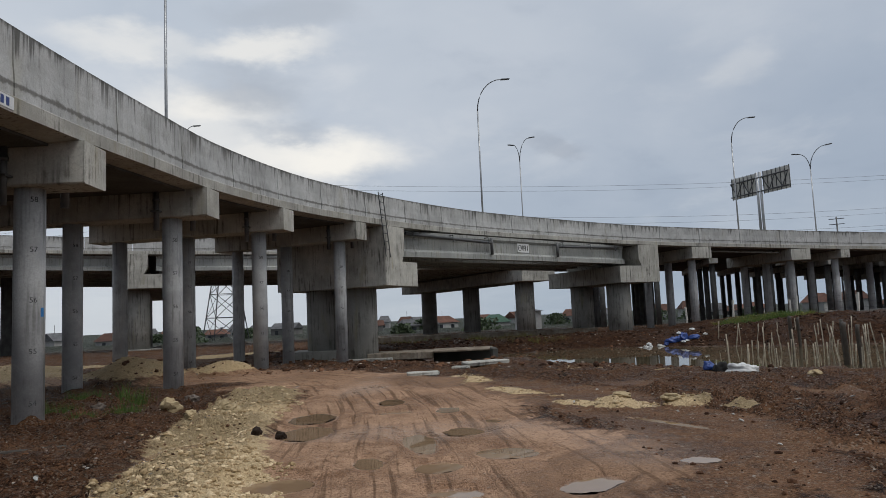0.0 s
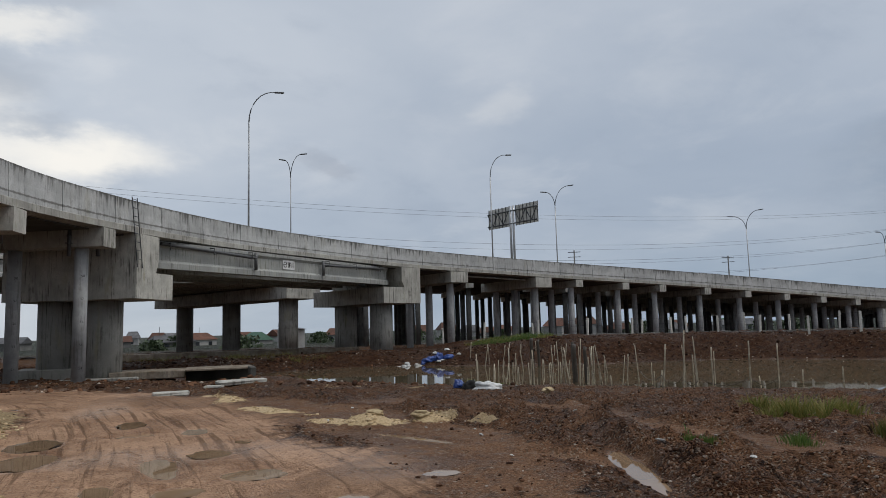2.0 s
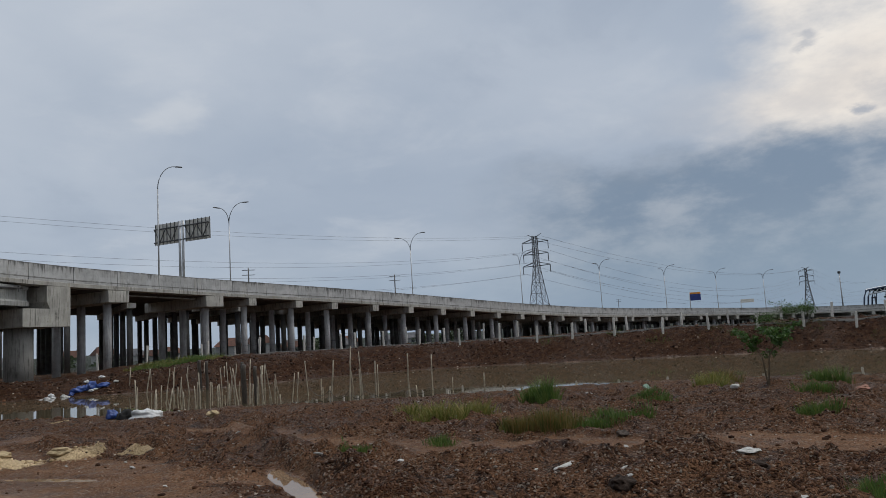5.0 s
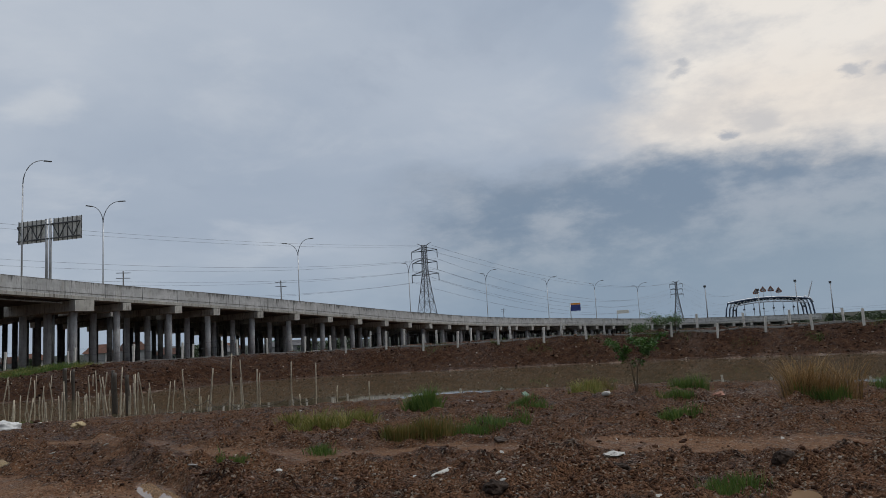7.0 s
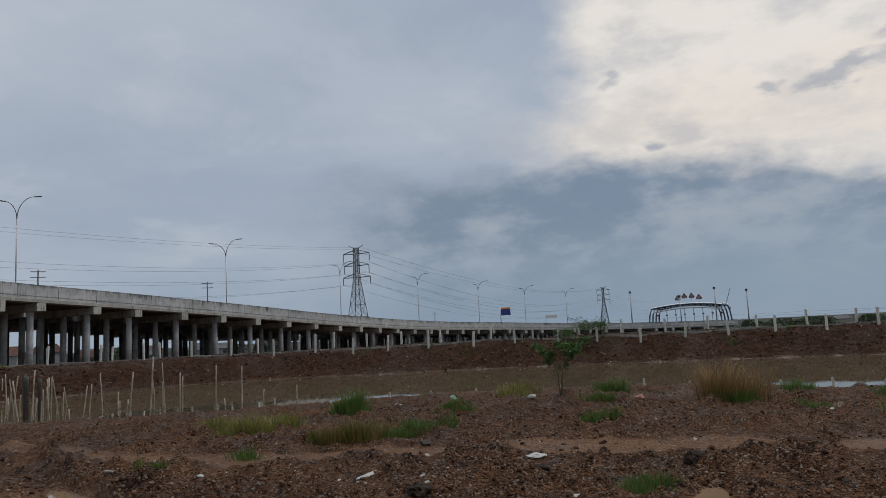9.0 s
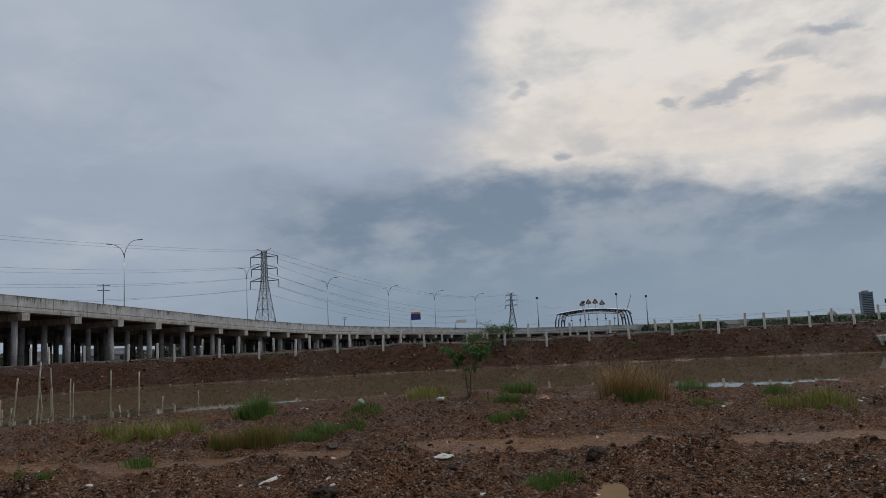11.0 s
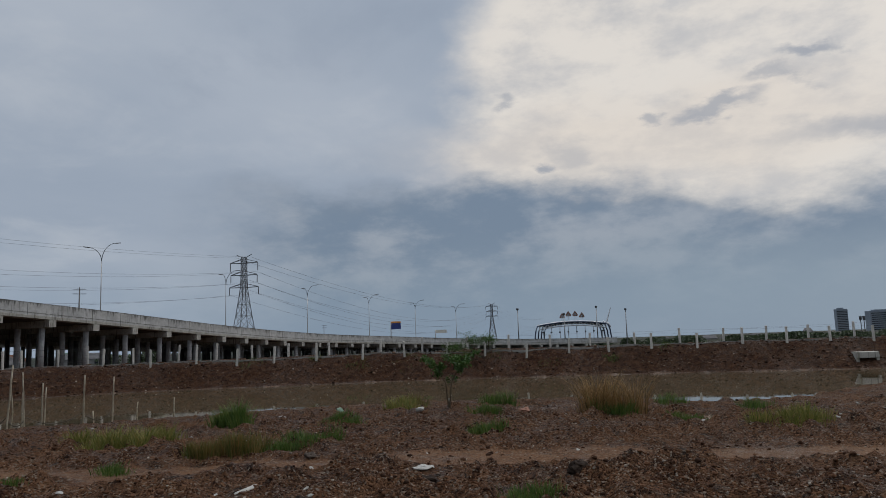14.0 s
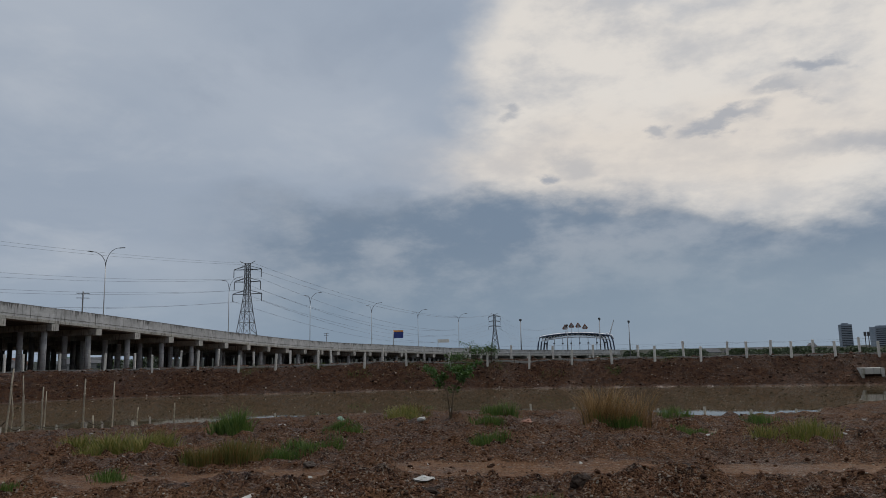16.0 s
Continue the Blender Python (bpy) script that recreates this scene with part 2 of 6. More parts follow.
CLOD = material("dark_soil_clod", [(0.022, 0.014, 0.010), (0.065, 0.042, 0.030)], 0.8, 3, 0.6, 20, spread=0.4)
ROOFTILE = material("clay_roof_tiles", [(0.10, 0.055, 0.042), (0.19, 0.095, 0.068)], 0.85, 0.6, 0.4, 8, spread=0.6, coord="World")
ROOFGREY = material("grey_roof_sheets", [(0.09, 0.09, 0.095), (0.17, 0.17, 0.175)], 0.75, 0.6, 0.3, 8, spread=0.4, coord="World")
PLASTER = material("house_plaster", [(0.15, 0.15, 0.145), (0.27, 0.265, 0.25)], 0.85, 0.5, 0.2, 6, spread=0.5, coord="World")
WINDOWDARK = material("dark_window_glass", [(0.02, 0.025, 0.03), (0.04, 0.045, 0.05)], 0.2, 1, 0.05, 5)
# the haze of distance is mixed into this facade colour, pale and bluish
TOWERBLOCK = material("hazy_tower_facade", [(0.20, 0.24, 0.29), (0.27, 0.31, 0.36)], 0.7, 0.05, 0.1, 0.6, coord="World")
SIGNBLUE = material("blue_sign_face", [(0.012, 0.03, 0.16), (0.02, 0.045, 0.22)], 0.4, 1, 0.05, 10)
SIGNORANGE = material("orange_sign_strip", [(0.55, 0.2, 0.02), (0.7, 0.28, 0.03)], 0.4, 1, 0.05, 10)
CANOPYWHITE = material("white_canopy_cladding", [(0.5, 0.53, 0.57), (0.72, 0.74, 0.77)], 0.4, 0.3, 0.05, 4, coord="World")
CANOPYBLUE = material("navy_canopy_steel", [(0.03, 0.05, 0.10), (0.06, 0.085, 0.14)], 0.4, 0.5, 0.05, 4, coord="World")
REDBROWN = material("red_brown_panels", [(0.24, 0.12, 0.085), (0.33, 0.17, 0.12)], 0.7, 0.3, 0.1, 5)
BARK = material("thin_bark", [(0.08, 0.06, 0.04), (0.15, 0.115, 0.08)], 0.85, 6, 0.4, 30)


def leafy(name, colours):
    m = bpy.data.materials.new(name)
    m.use_nodes = True
    n = Nodes(m.node_tree)
    r = n.add("ShaderNodeNewGeometry").outputs["Random Per Island"]
    c = n.mix(n.ramp(r, 0.0, 0.6), colours[0], colours[1])
    c = n.mix(n.ramp(r, 0.7, 1.0), c, colours[2])
    s = n.add("ShaderNodeBsdfPrincipled", {"Base Color": c, "Roughness": 0.6})
    tr = n.add("ShaderNodeBsdfTranslucent", {"Color": c})
    mx = n.add("ShaderNodeMixShader", {0: 0.25, 1: s.outputs[0], 2: tr.outputs[0]})
    n.add("ShaderNodeOutputMaterial", {"Surface": mx.outputs[0]})
    return m


GRASSGREEN = leafy("fresh_grass", [(0.045, 0.095, 0.018), (0.095, 0.16, 0.03), (0.17, 0.20, 0.05)])
GRASSMIX = leafy("yellowing_grass", [(0.09, 0.125, 0.024), (0.22, 0.215, 0.05), (0.36, 0.27, 0.10)])
GRASSRUST = leafy("rusty_weeds", [(0.08, 0.10, 0.022), (0.17, 0.135, 0.037), (0.24, 0.13, 0.045)])
GRASSDRY = leafy("dry_straw_grass", [(0.09, 0.06, 0.022), (0.30, 0.175, 0.065), (0.48, 0.33, 0.155)])
LEAF = leafy("shrub_leaves", [(0.03, 0.075, 0.015), (0.06, 0.13, 0.025), (0.10, 0.18, 0.04)])
FARLEAF = leafy("far_foliage", [(0.04, 0.06, 0.03), (0.055, 0.08, 0.035), (0.07, 0.095, 0.045)])


def soil():
    """Wet brown mud: track, dark churned soil, pale gravel spill and the bank, by plan masks stored on the mesh."""
    m = bpy.data.materials.new("wet_mud_and_gravel")
    m.use_nodes = True
    n = Nodes(m.node_tree)
    p = n.add("ShaderNodeNewGeometry").outputs["Position"]

    def mask(name):
        return n.add("ShaderNodeAttribute", attribute_name=name).outputs["Fac"]
    track, gravel, bank, ooze = mask("track"), mask("gravel"), mask("bank"), mask("ooze")
    a = n.noise(p, 0.55, 5, 0.6)
    b = n.noise(p, 3.5, 6, 0.65)
    g = n.noise(p, 26, 5, 0.7)
    c = n.mix(n.ramp(a, 0.35, 0.68), (0.112, 0.050, 0.027), (0.235, 0.120, 0.066))
    c = n.mix(n.ramp(b, 0.50, 0.72, 0, 0.75), c, (0.27, 0.148, 0.084))
    # near-black tones paint shade into the hollows and between the lumps
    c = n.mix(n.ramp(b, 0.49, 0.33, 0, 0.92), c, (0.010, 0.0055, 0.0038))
    # crumbs: small lumps, each of its own tone
    cr = n.add("ShaderNodeTexVoronoi", {"Vector": n.vec("ADD", p, n.add("ShaderNodeTexNoise", {"Vector": p, "Scale": 6.0}).outputs["Color"]), "Scale": 17.0})
    cr2 = n.add("ShaderNodeTexVoronoi", {"Vector": p, "Scale": 41.0})
    tone = n.add("ShaderNodeSeparateColor", {0: cr.outputs["Color"]}).outputs[0]
    tone2 = n.add("ShaderNodeSeparateColor", {0: cr2.outputs["Color"]}).outputs[1]
    c = n.mix(n.ramp(tone, 0.55, 1.0, 0, 0.7), c, (0.27, 0.148, 0.084))
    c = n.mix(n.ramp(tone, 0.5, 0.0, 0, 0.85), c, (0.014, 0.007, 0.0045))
    c = n.mix(n.ramp(tone2, 0.86, 0.95, 0, 0.7), c, (0.34, 0.28, 0.22))
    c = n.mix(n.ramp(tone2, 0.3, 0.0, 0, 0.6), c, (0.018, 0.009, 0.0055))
    # track: lighter, smoother clay
    t = n.mix(n.ramp(n.math("ADD", n.math("MULTIPLY", a, 0.5), n.math("MULTIPLY", b, 0.5)), 0.38, 0.6), (0.28, 0.158, 0.092), (0.50, 0.32, 0.21))
    t = n.mix(n.ramp(g, 0.50, 0.70, 0, 0.55), t, (0.11, 0.063, 0.034))
    lines = n.add("ShaderNodeCombineXYZ", {0: n.math("MULTIPLY", n.add("ShaderNodeAttribute", attribute_name="across").outputs["Fac"], 8.0), 1: n.math("MULTIPLY", n.add("ShaderNodeSeparateXYZ", {0: p}).outputs[1], 0.22), 2: 0.0}).outputs[0]
    tyre = n.noise(lines, 1.0, 5, 0.62)
    t = n.mix(n.ramp(tyre, 0.48, 0.36, 0, 0.6), t, (0.075, 0.039, 0.020))
    t = n.mix(n.ramp(tyre, 0.56, 0.70, 0, 0.4), t, (0.31, 0.205, 0.125))
    t = n.mix(n.ramp(tone2, 0.35, 0.0, 0, 0.5), t, (0.08, 0.034, 0.02))
    edge = n.math("ADD", track, n.math("MULTIPLY", n.math("SUBTRACT", b, 0.5), 1.3))
    on = n.ramp(edge, 0.30, 0.75)
    c = n.mix(on, c, t)
    # smooth squeezed mud of the side tracks
    pm = n.ramp(n.math("ADD", mask("path"), n.math("MULTIPLY", n.math("SUBTRACT", b, 0.5), 1.2)), 0.35, 0.7)
    mud = n.mix(n.ramp(n.math("ADD", n.math("MULTIPLY", a, 0.5), n.math("MULTIPLY", g, 0.5)), 0.38, 0.62), (0.11, 0.060, 0.036), (0.215, 0.130, 0.080))
    c = n.mix(n.math("MULTIPLY", pm, 0.42), c, mud)
    # bank: redder soil
    k = n.mix(n.ramp(b, 0.35, 0.7), (0.042, 0.019, 0.011), (0.125, 0.064, 0.037))
    c = n.mix(n.ramp(n.math("ADD", bank, n.math("MULTIPLY", n.math("SUBTRACT", b, 0.5), 0.5)), 0.35, 0.65), c, k)
    # pale crushed limestone
    lime = n.mix(n.ramp(g, 0.3, 0.7), (0.40, 0.285, 0.155), (0.70, 0.54, 0.33))
    lime = n.mix(n.ramp(b, 0.55, 0.72, 0, 0.5), lime, (0.20, 0.125, 0.07))
    gv = n.ramp(n.math("ADD", gravel, n.math("MULTIPLY", n.math("SUBTRACT", n.noise(p, 3.0, 7, 0.75), 0.5), 1.7)), 0.45, 0.65)
    c = n.mix(gv, c, lime)
    # scattered small pale stones everywhere
    v2 = n.add("ShaderNodeTexVoronoi", {"Vector": p, "Scale": 9.0, "Randomness": 1.0})
    pick = n.add("ShaderNodeSeparateColor", {0: v2.outputs["Color"]}).outputs[0]
    peb = n.math("MULTIPLY", n.ramp(v2.outputs["Distance"], 0.22, 0.15), n.ramp(pick, 0.80, 0.84))
    peb = n.math("MULTIPLY", peb, n.math("SUBTRACT", 1.0, n.math("MULTIPLY", on, 0.5)))
    c = n.mix(n.math("MULTIPLY", peb, 0.75), c, (0.36, 0.32, 0.27))
    field = n.mix(n.ramp(n.noise(p, 0.03, 4, 0.6), 0.35, 0.65), (0.018, 0.022, 0.014), (0.034, 0.037, 0.024))
    c = n.mix(mask("field"), c, field)
    wetn = n.math("ADD", n.math("MULTIPLY", a, 0.6), n.math("MULTIPLY", b, 0.4))
    rough = n.ramp(wetn, 0.42, 0.60, 0.42, 0.88)
    rough = n.math("MAXIMUM", n.math("SUBTRACT", rough, n.math("MULTIPLY", ooze, 0.6)), 0.08)
    c = n.mix(n.math("MULTIPLY", ooze, 0.55), c, (0.13, 0.092, 0.066))
    h = n.math("ADD", n.math("MULTIPLY", b, 1.0), n.math("MULTIPLY", g, 0.35))
    h = n.math("ADD", h, n.math("MULTIPLY", peb, 0.25))
    h = n.math("ADD", h, n.math("MULTIPLY", n.math("MULTIPLY", tyre, on), 0.9))
    h = n.math("SUBTRACT", h, n.math("MULTIPLY", cr.outputs["Distance"], 0.75))
    h = n.math("SUBTRACT", h, n.math("MULTIPLY", cr2.outputs["Distance"], 0.35))
    soft = n.math("MULTIPLY", n.math("SUBTRACT", 1.0, n.math("MULTIPLY", n.math("MAXIMUM", on, pm), 0.35)), n.math("SUBTRACT", 1.0, n.math("MULTIPLY", ooze, 0.85)))
    bp = n.add("ShaderNodeBump", {"Strength": soft, "Distance": 0.11, "Height": h})
    s = n.add("ShaderNodeBsdfPrincipled", {"Base Color": c, "Roughness": rough, "Normal": bp.outputs[0], "Specular IOR Level": n.math("MULTIPLY_ADD", ooze, 0.40, 0.05)})
    n.add("ShaderNodeOutputMaterial", {"Surface": s.outputs[0]})
    return m


def murky(name, colour, rough, ripple):
    m = bpy.data.materials.new(name)
    m.use_nodes = True
    n = Nodes(m.node_tree)
    p = n.add("ShaderNodeNewGeometry").outputs["Position"]
    a = n.noise(p, 0.6, 4, 0.6)
    c = n.mix(n.ramp(a, 0.3, 0.7), colour, tuple(v * 0.75 for v in colour))
    w = n.noise(n.vec("MULTIPLY", p, (1, 1, 1)), 3.0, 3, 0.5)
    bp = n.add("ShaderNodeBump", {"Strength": ripple, "Distance": 0.02, "Height": w})
    s = n.add("ShaderNodeBsdfPrincipled", {"Base Color": c, "Roughness": rough, "IOR": 1.33, "Normal": bp.outputs[0]})
    n.add("ShaderNodeOutputMaterial", {"Surface": s.outputs[0]})
    return m


SOIL = soil()
WATER = murky("murky_pond_water", (0.115, 0.092, 0.056), 0.012, 0.03)
PUDDLE = murky("muddy_puddle_water", (0.25, 0.165, 0.10), 0.012, 0.01)

# ---------- mesh helpers ----------


def mesh_of(name, bm, mat):
    me = bpy.data.meshes.new(name)
    bm.normal_update()
    bm.to_mesh(me)
    bm.free()
    me.materials.append(mat)
    return me


def part(name, bm, mat, parent=None, label=""):
    me = bm if isinstance(bm, bpy.types.Mesh) else mesh_of(name, bm, mat)
    ob = new(name, me)
    if parent is not None:
        ob.parent = parent
    return tagged(ob, label)


def thing(name, m, label, category, group="", kind=""):
    ob = new(name)
    ob.matrix_world = m
    ob.empty_display_size = 0.2
    return tagged(ob, label, category, group, kind)


def box(bm, x0, x1, y0, y1, z0, z1, bevel=0.0):
    vs = [bm.verts.new((x, y, z)) for z in (z0, z1) for x, y in ((x0, y0), (x1, y0), (x1, y1), (x0, y1))]
    fs = [bm.faces.new([vs[i] for i in q]) for q in ((3, 2, 1, 0), (4, 5, 6, 7), (0, 1, 5, 4), (1, 2, 6, 5), (2, 3, 7, 6), (3, 0, 4, 7))]
    if bevel:
        bmesh.ops.bevel(bm, geom=list({e for f in fs for e in f.edges}), offset=bevel, segments=1, affect="EDGES")
    return bm


def tube(bm, pts, r, sides=8, r2=None, caps=True):
    """A tube along a line of points, tapering from r to r2."""
    pts = [Vector(p) for p in pts]
    r2 = r if r2 is None else r2
    rings = []
    for i, p in enumerate(pts):
        t = (pts[min(i + 1, len(pts) - 1)] - pts[max(i - 1, 0)]).normalized()
        u = t.cross(Vector((0, 0, 1)) if abs(t.z) < 0.9 else Vector((1, 0, 0))).normalized()
        v = t.cross(u)
        q = r + (r2 - r) * i / max(1, len(pts) - 1)
        rings.append([bm.verts.new(p + q * (math.cos(k * math.tau / sides) * u + math.sin(k * math.tau / sides) * v)) for k in range(sides)])
    for a, b in zip(rings, rings[1:]):
        for k in range(sides):
            f = bm.faces.new((a[k], a[(k + 1) % sides], b[(k + 1) % sides], b[k]))
            f.smooth = sides > 6
    if caps:
        bm.faces.new(rings[0][::-1])
        bm.faces.new(rings[-1])
    return bm


def prism(bm, profile, a, b, side):
    """A profile of (across, up) extruded from a to b; side is the horizontal across direction."""
    a, b, side = Vector(a), Vector(b), Vector(side)
    ra = [bm.verts.new(a + side * u + Vector((0, 0, w))) for u, w in profile]
    rb = [bm.verts.new(b + side * u + Vector((0, 0, w))) for u, w in profile]
    n = len(profile)
    for k in range(n):
        bm.faces.new((ra[k], ra[(k + 1) % n], rb[(k + 1) % n], rb[k]))
    bm.faces.new(ra[::-1])
    bm.faces.new(rb)
    bmesh.ops.recalc_face_normals(bm, faces=bm.faces)
    return bm


def sweep(bm, profile, stations):
    """A closed profile of (inward, up) carried along stations of (point, inward)."""
    rings = [[bm.verts.new(p + n * u + Vector((0, 0, w))) for u, w in profile] for p, n in stations]
    k = len(profile)
    for a, b in zip(rings, rings[1:]):
        for i in range(k):
            bm.faces.new((a[i], b[i], b[(i + 1) % k], a[(i + 1) % k]))
    bm.faces.new(rings[0])
    bm.faces.new(rings[-1][::-1])
    bmesh.ops.recalc_face_normals(bm, faces=bm.faces)
    return bm


class Line:
    """A smooth line through control points, by arc length in plan."""

    def __init__(self, pts, step=0.5):
        P, out = np.array(pts, float), []
        for i in range(len(P) - 1):
            p0, p1, p2, p3 = P[max(i - 1, 0)], P[i], P[i + 1], P[min(i + 2, len(P) - 1)]
            dd = np.linalg.norm(p2 - p1)
            m1 = (p2 - p0) / (dd + np.linalg.norm(p1 - p0) + 1e-9) * dd
            m2 = (p3 - p1) / (np.linalg.norm(p3 - p2) + dd + 1e-9) * dd
            n = max(1, int(dd / step))
            for k in range(n):
                u = k / n
                out.append((2 * u ** 3 - 3 * u * u + 1) * p1 + (u ** 3 - 2 * u * u + u) * m1 + (3 * u * u - 2 * u ** 3) * p2 + (u ** 3 - u * u) * m2)
        out.append(P[-1])
        self.p = np.array(out)
        self.s = np.r_[0, np.cumsum(np.hypot(*np.diff(self.p[:, :2], axis=0).T))]
        self.length = self.s[-1]

    def at(self, s):
        return Vector([float(np.interp(s, self.s, self.p[:, k])) for k in range(3)])

    def inward(self, s):
        t = self.at(s + 0.8) - self.at(s - 0.8)
        t.z = 0
        t.normalize()
        return Vector((-t.y, t.x, 0))

    def stations(self, s0, s1, step=1.5):
        n = max(1, round((s1 - s0) / step))
        return [(self.at(s0 + (s1 - s0) * i / n), self.inward(s0 + (s1 - s0) * i / n)) for i in range(n + 1)]


# ---------- ground ----------
FENCE_LINE = [(-2, 43), (4.9, 46.8), (11.4, 48.4), (16.5, 48.4), (24.7, 46.3), (30.2, 41.8), (33, 37.5), (37, 30), (41, 23.2), (44.2, 14.4), (47.2, 4.6), (49.4, -5), (52, -20), (54, -40)]
FAR_SHORE = [(-2, 43), (4.9, 46.8), (9.5, 48.2), (13.2, 47.0), (16.0, 43.8), (19.8, 40.6), (25.5, 39.2), (30.2, 38.6), (34.2, 35.6), (37.6, 29.6), (41.4, 23.2), (44.7, 15.6), (47.4, 5.6), (49.4, -5), (52, -20), (54, -40)]
NEAR_SHORE = [(40, -40), (38, -14), (35.1, -5), (31.7, -2.4), (28.2, -0.9), (26.6, 0.9), (27.2, 3.7), (26.6, 8.6), (25.8, 11.8), (24.2, 14.5), (22.4, 16.6), (20.6, 18.2), (18.7, 20.2), (16.1, 22.2), (13.1, 25.5), (8.9, 29.2), (3.9, 35.8), (-1, 39)]
WATER_Z = -0.8


def shore_distance(px, py, line):
    best = np.full(px.shape, 1e9)
    for (ax, ay), (bx, by) in zip(line, line[1:]):
        ex, ey = bx - ax, by - ay
        u = np.clip(((px - ax) * ex + (py - ay) * ey) / (ex * ex + ey * ey), 0, 1)
        best = np.minimum(best, np.hypot(px - ax - u * ex, py - ay - u * ey))
    return best


def inside(px, py, poly):
    r = np.zeros(px.shape, bool)
    for (ax, ay), (bx, by) in zip(poly, poly[1:] + poly[:1]):
        c = ((ay > py) != (by > py)) & (px < (bx - ax) * (py - ay) / (by - ay + 1e-12) + ax)
        r ^= c
    return r


def value_noise(x, y, scale, seed):
    """Smooth lattice noise from -1 to 1."""
    rng = np.random.RandomState(seed)
    tab = rng.rand(256, 256) * 2 - 1
    X, Y = x * scale + 1000, y * scale + 1000
    i, j = np.floor(X).astype(int), np.floor(Y).astype(int)
    u, v = X - i, Y - j
    u, v = u * u * (3 - 2 * u), v * v * (3 - 2 * v)

    def g(a, b):
        return tab[a % 256, b % 256]
    return (g(i, j) * (1 - u) + g(i + 1, j) * u) * (1 - v) + (g(i, j + 1) * (1 - u) + g(i + 1, j + 1) * u) * v


def step(x, a, b):
    u = np.clip((x - a) / (b - a), 0, 1)
    return u * u * (3 - 2 * u)


# the muddy track runs from the camera north, then bears off under the ramp
TRACK = [(0.5, -14), (0.2, 0), (-0.6, 8), (-1.2, 14), (-2.5, 20), (-6, 25), (-14, 28), (-30, 29)]
BRANCH = [(1.0, 6), (3.0, 9), (3.2, 11), (2.0, 16), (-1.5, 21)]
PATHS = [BRANCH, [(2.2, 12.9), (2.8, 11.7), (3.4, 10.2), (4.1, 9.0), (4.6, 8.3)], [(3.6, 17.5), (5, 16), (6.2, 14.5), (7.1, 12.8), (7.0, 10.5), (7.6, 7.9), (8.4, 6.2), (9.6, 3.6), (10.6, 1.0), (11.3, -1.5), (12, -5), (12, -12)], [(2.6, 3.5), (3.2, 6), (3.4, 8.2)]]
SPILL_A = [(-2.4, 6.5), (-3.2, 9), (-3.9, 12), (-4.3, 15), (-4.6, 18)]
SPILL_B = [(0.2, 21), (0.9, 17.2), (1.8, 14.8), (2.2, 13.6), (2.8, 13.0), (3.7, 12.7)]
SPILL_C = [(1.5, 24.2), (4.5, 24.2), (7, 23.6)]
DITCH = [(6.2, 12.6), (5.25, 9.6), (4.75, 7.9), (4.4, 6.4), (4.1, 5)]
RIDGE_A = [(5.3, 12.4), (4.3, 9.3), (3.7, 7.3), (3.2, 5.5)]
RIDGE_B = [(6.9, 13.2), (5.85, 9.6), (5.2, 7.6), (4.9, 6.0)]
# east, north, half length, half width, turn of each puddle
PUDDLES = [(-2.59, 13.39, 0.36, 0.6, 0), (-2.39, 11.69, 0.36, 0.6, 0), (-2.0, 8.05, 0.36, 0.32, 10), (-1.33, 15.42, 0.22, 0.55, 0), (-1.1, 13.65, 0.30, 0.26, 0), (-0.17, 13.81, 0.22, 0.4, 0), (0.05, 11.16, 0.28, 0.32, 0), (-1.14, 9.03, 0.16, 0.34, 10),
           (-0.56, 10.35, 0.22, 0.75, 8), (-0.29, 8.65, 0.25, 0.24, 0), (0.52, 9.35, 0.36, 0.32, -8), (-0.1, 7.38, 0.26, 0.16, 0), (1.2, 7.5, 0.34, 0.2, 40), (0.55, 12.2, 0.13, 0.2, 0), (-3.9, 10.4, 0.32, 1.0, -12), (2.6, 8.44, 0.20, 0.15, -10),
           (4.75, 7.7, 1.15, 0.15, 71), (5.95, 7.65, 0.24, 0.22, 10), (7.2, 1.45, 0.5, 0.16, 10), (15.4, 0.5, 0.7, 0.10, 80), (3.1, 11.2, 0.75, 0.09, -62), (4.2, 8.95, 0.4, 0.08, -50), (-4.6, 20.3, 0.9, 0.3, 10)]


def puddle_field(px, py):
    best = np.full(px.shape, 9.0)
    for x, y, a, b, turn in PUDDLES:
        c, s = math.cos(radians(turn)), math.sin(radians(turn))
        u, v = (px - x) * c + (py - y) * s, -(px - x) * s + (py - y) * c
        best = np.minimum(best, np.hypot(u / a, v / b))
    return best


def path_mask(px, py):
    best = shore_distance(px, py, PATHS[0]) - 0.7
    for line in PATHS[1:]:
        best = np.minimum(best, shore_distance(px, py, line))
    return 1 - step(best + value_noise(px, py, 0.9, 63) * 0.35, 0.15, 0.75)


def furrows(px, py):
    """Low churned ridges that run across the eastern mud, from -1 to 1."""
    u, v = px * 0.906 + py * 0.423, px * 0.423 - py * 0.906
    w = value_noise(u * 1.0 + value_noise(px, py, 0.35, 66) * 0.7, v * 0.22, 1.05, 64) * 0.65 + value_noise(u * 2.3, v * 0.5, 1.0, 65) * 0.35
    return w


